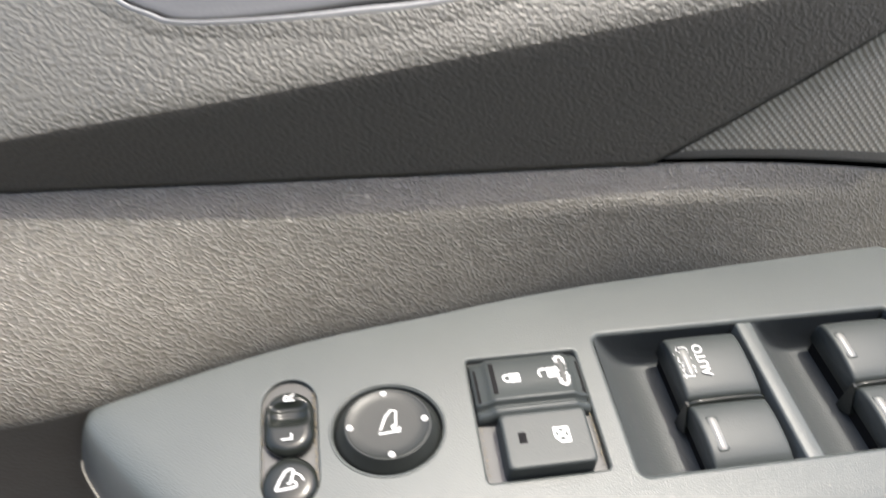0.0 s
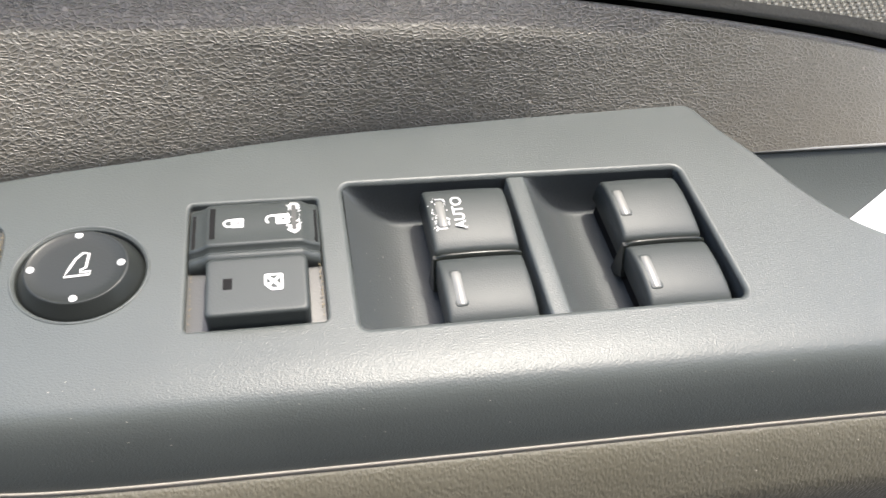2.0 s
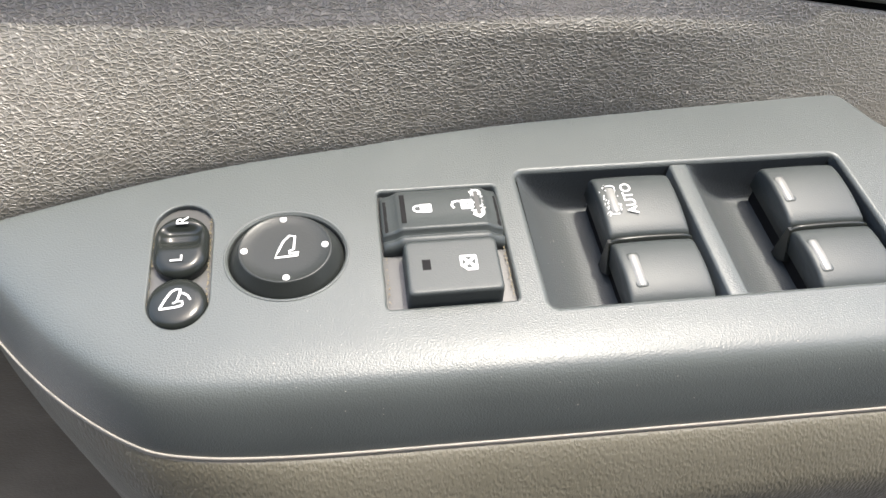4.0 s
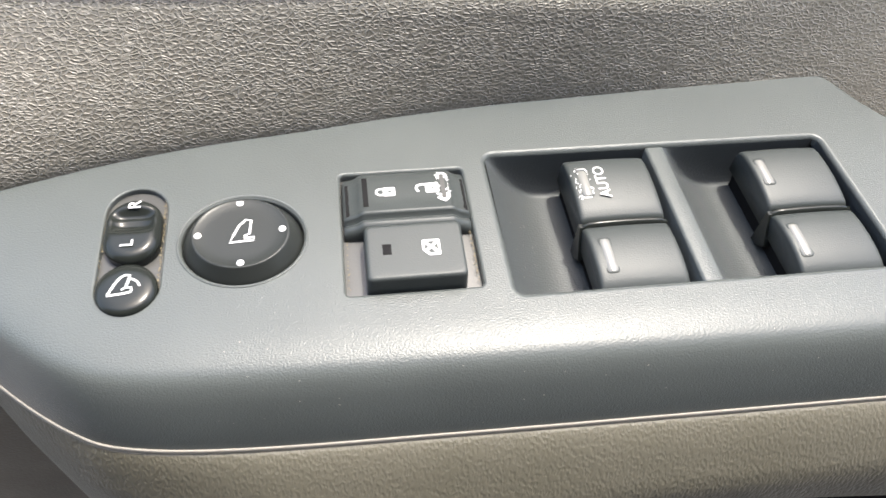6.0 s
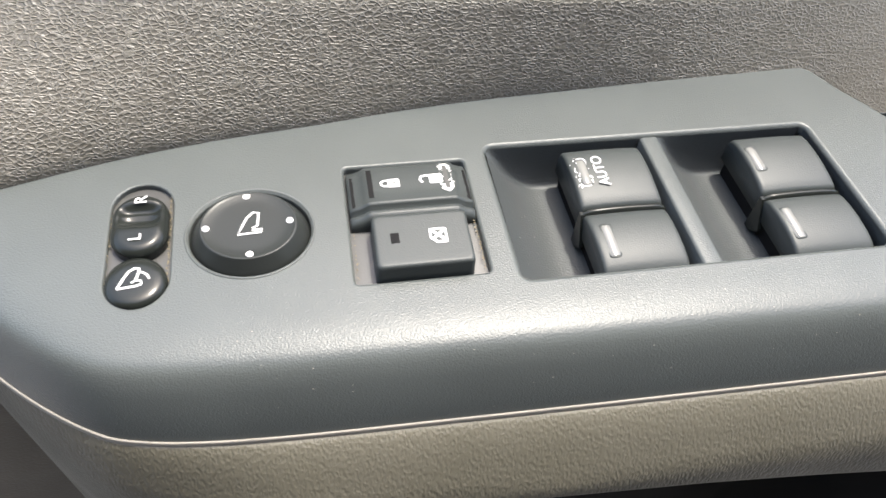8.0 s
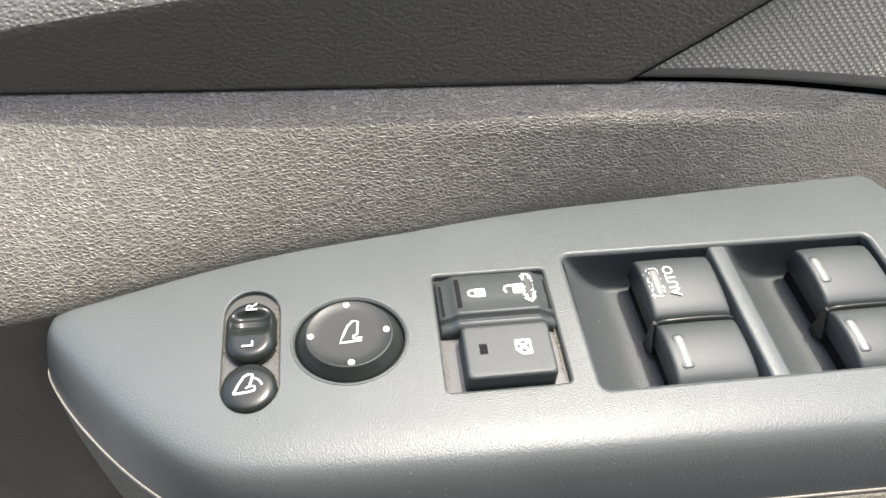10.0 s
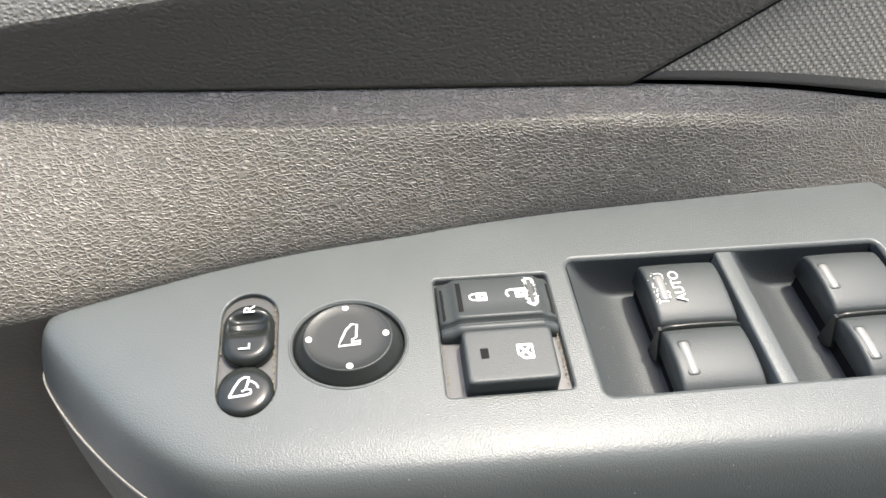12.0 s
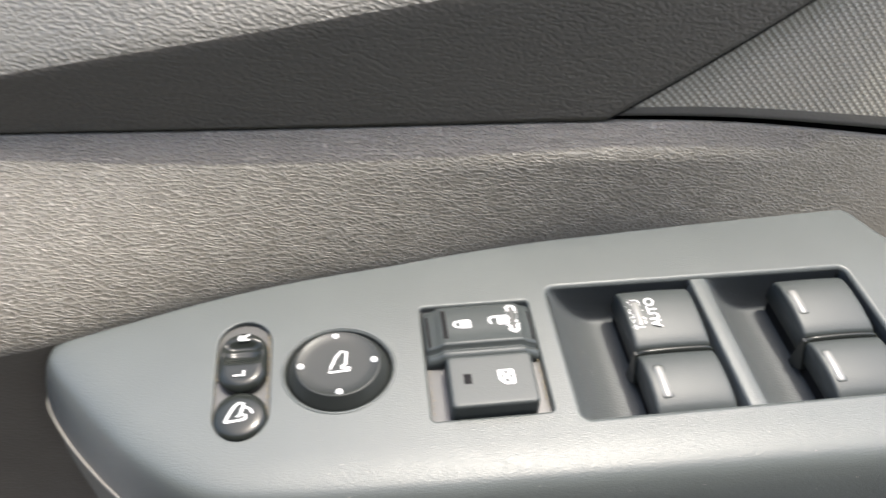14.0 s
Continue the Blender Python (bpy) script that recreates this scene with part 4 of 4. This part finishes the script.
for k in range(40):
    x, y = rg.uniform(4, 18) + rg.choice((0, 51)), rg.uniform(-40, -8)
    t = (x - (51.4 if x > 50 else 0.5)) / 17
    flake(bm, Vector((skew(x, y), y, -1.0 - 14.0 * (1 - (1 - min(1, t)) ** 2))), Vector((0, 0, 1)), rg.choice((0.06, 0.08, 0.12)), rg)
for _ in range(170):
    k = rg.randrange(len(back) - 1)
    p = back[k].lerp(back[k + 1], rg.random())
    flake(bm, Vector((p.x, p.y + rg.uniform(0.1, 0.8), rg.uniform(0.0, 0.2))), Vector((0, -0.3, 0.95)), rg.choice((0.1, 0.14, 0.2, 0.26)), rg)
for k in range(120):
    flake(bm, Vector((rg.uniform(106, 160), rg.uniform(-48, -36), 0)), Vector((0, 0, 1)), rg.choice((0.06, 0.08, 0.12)), rg)
for k in range(26):
    i = rg.randrange(96, 113)
    o = rg.choice((0.4, 0.8, 3, 5, 7, 9))
    flake(bm, Vector((low[i].x, low[i].y - o, -18.6 if o < 2 else -20.6 - (o - 1.4) * 1.02)), Vector((0, -0.6, 0.8)), rg.choice((0.12, 0.18, 0.3)), rg)
panel_dust = part("panel_dust", bm, DUST, None)
tagged(panel_dust, "fine pale dust on the charcoal switch panel", "dust", kind="stuff")
bm = bmesh.new()
for k in range(150):
    t = rg.random()
    y = -8 - 30 * t
    x = rg.choice((-97.4, -83.2, -83.1, -83.3)) + rg.gauss(0, 0.15)
    flake(bm, Vector((x, y, -1.2 + rg.uniform(0, 0.8))), Vector((rg.gauss(0, 0.3), rg.gauss(0, 0.3), 1)).normalized(), rg.uniform(0.12, 0.35), rg)
for k in range(160):
    y = -6 - 34 * rg.random()
    x = rg.choice((-38.2, -6.9, -6.7)) + rg.gauss(0, 0.15)
    flake(bm, Vector((x, y, -1.8 + rg.uniform(0, 0.8))), Vector((rg.gauss(0, 0.3), rg.gauss(0, 0.3), 1)).normalized(), rg.uniform(0.1, 0.28), rg)
grit = part("seam_grit", bm, CRUMB, None)
tagged(grit, "ochre grit caught in the switch gaps", "dirt", kind="stuff")

# ---- surroundings that close the place, among them unseen light blockers ----
# Out of view: added to keep horizon light off the panel front and trim.
bm = bmesh.new()
rounded_box(bm, -1500, 1500, -1320, -1240, -700, 500, 20)
tagged(part("wall_light_blocker", bm, DARKWALL, None), "unseen dark wall added to block low light facing the door", "wall", kind="structure")
# Unseen slab: its lip cuts off the sky for the panel's reflections.
bm = bmesh.new()
rounded_box(bm, -1500, 1500, -1320, -275, 500, 540, 18)
tagged(part("ceiling_light_blocker", bm, DARKWALL, None), "unseen dark slab added to block sky light from above", "ceiling", kind="structure")
# Added out of view so that the left end falls darker.
bm = bmesh.new()
rounded_box(bm, -790, -710, -1240, -300, -700, 498, 20)
tagged(part("wall_light_blocker_rear", bm, DARKWALL, None), "unseen dark wall added to block light from the left", "wall", kind="structure")
bm = bmesh.new()
rounded_box(bm, -330, 330, 150, 190, -640, 90, 15)
part("door_shell", bm, DARKWALL, door, "plain outer shell of the door")
bm = bmesh.new()
bmesh.ops.create_grid(bm, x_segments=2, y_segments=2, size=400000)
for v in bm.verts:
    v.co.z = -700
tagged(part("ground", bm, ASPHALT, None), "worn grey concrete ground under the open door", "ground", kind="structure")
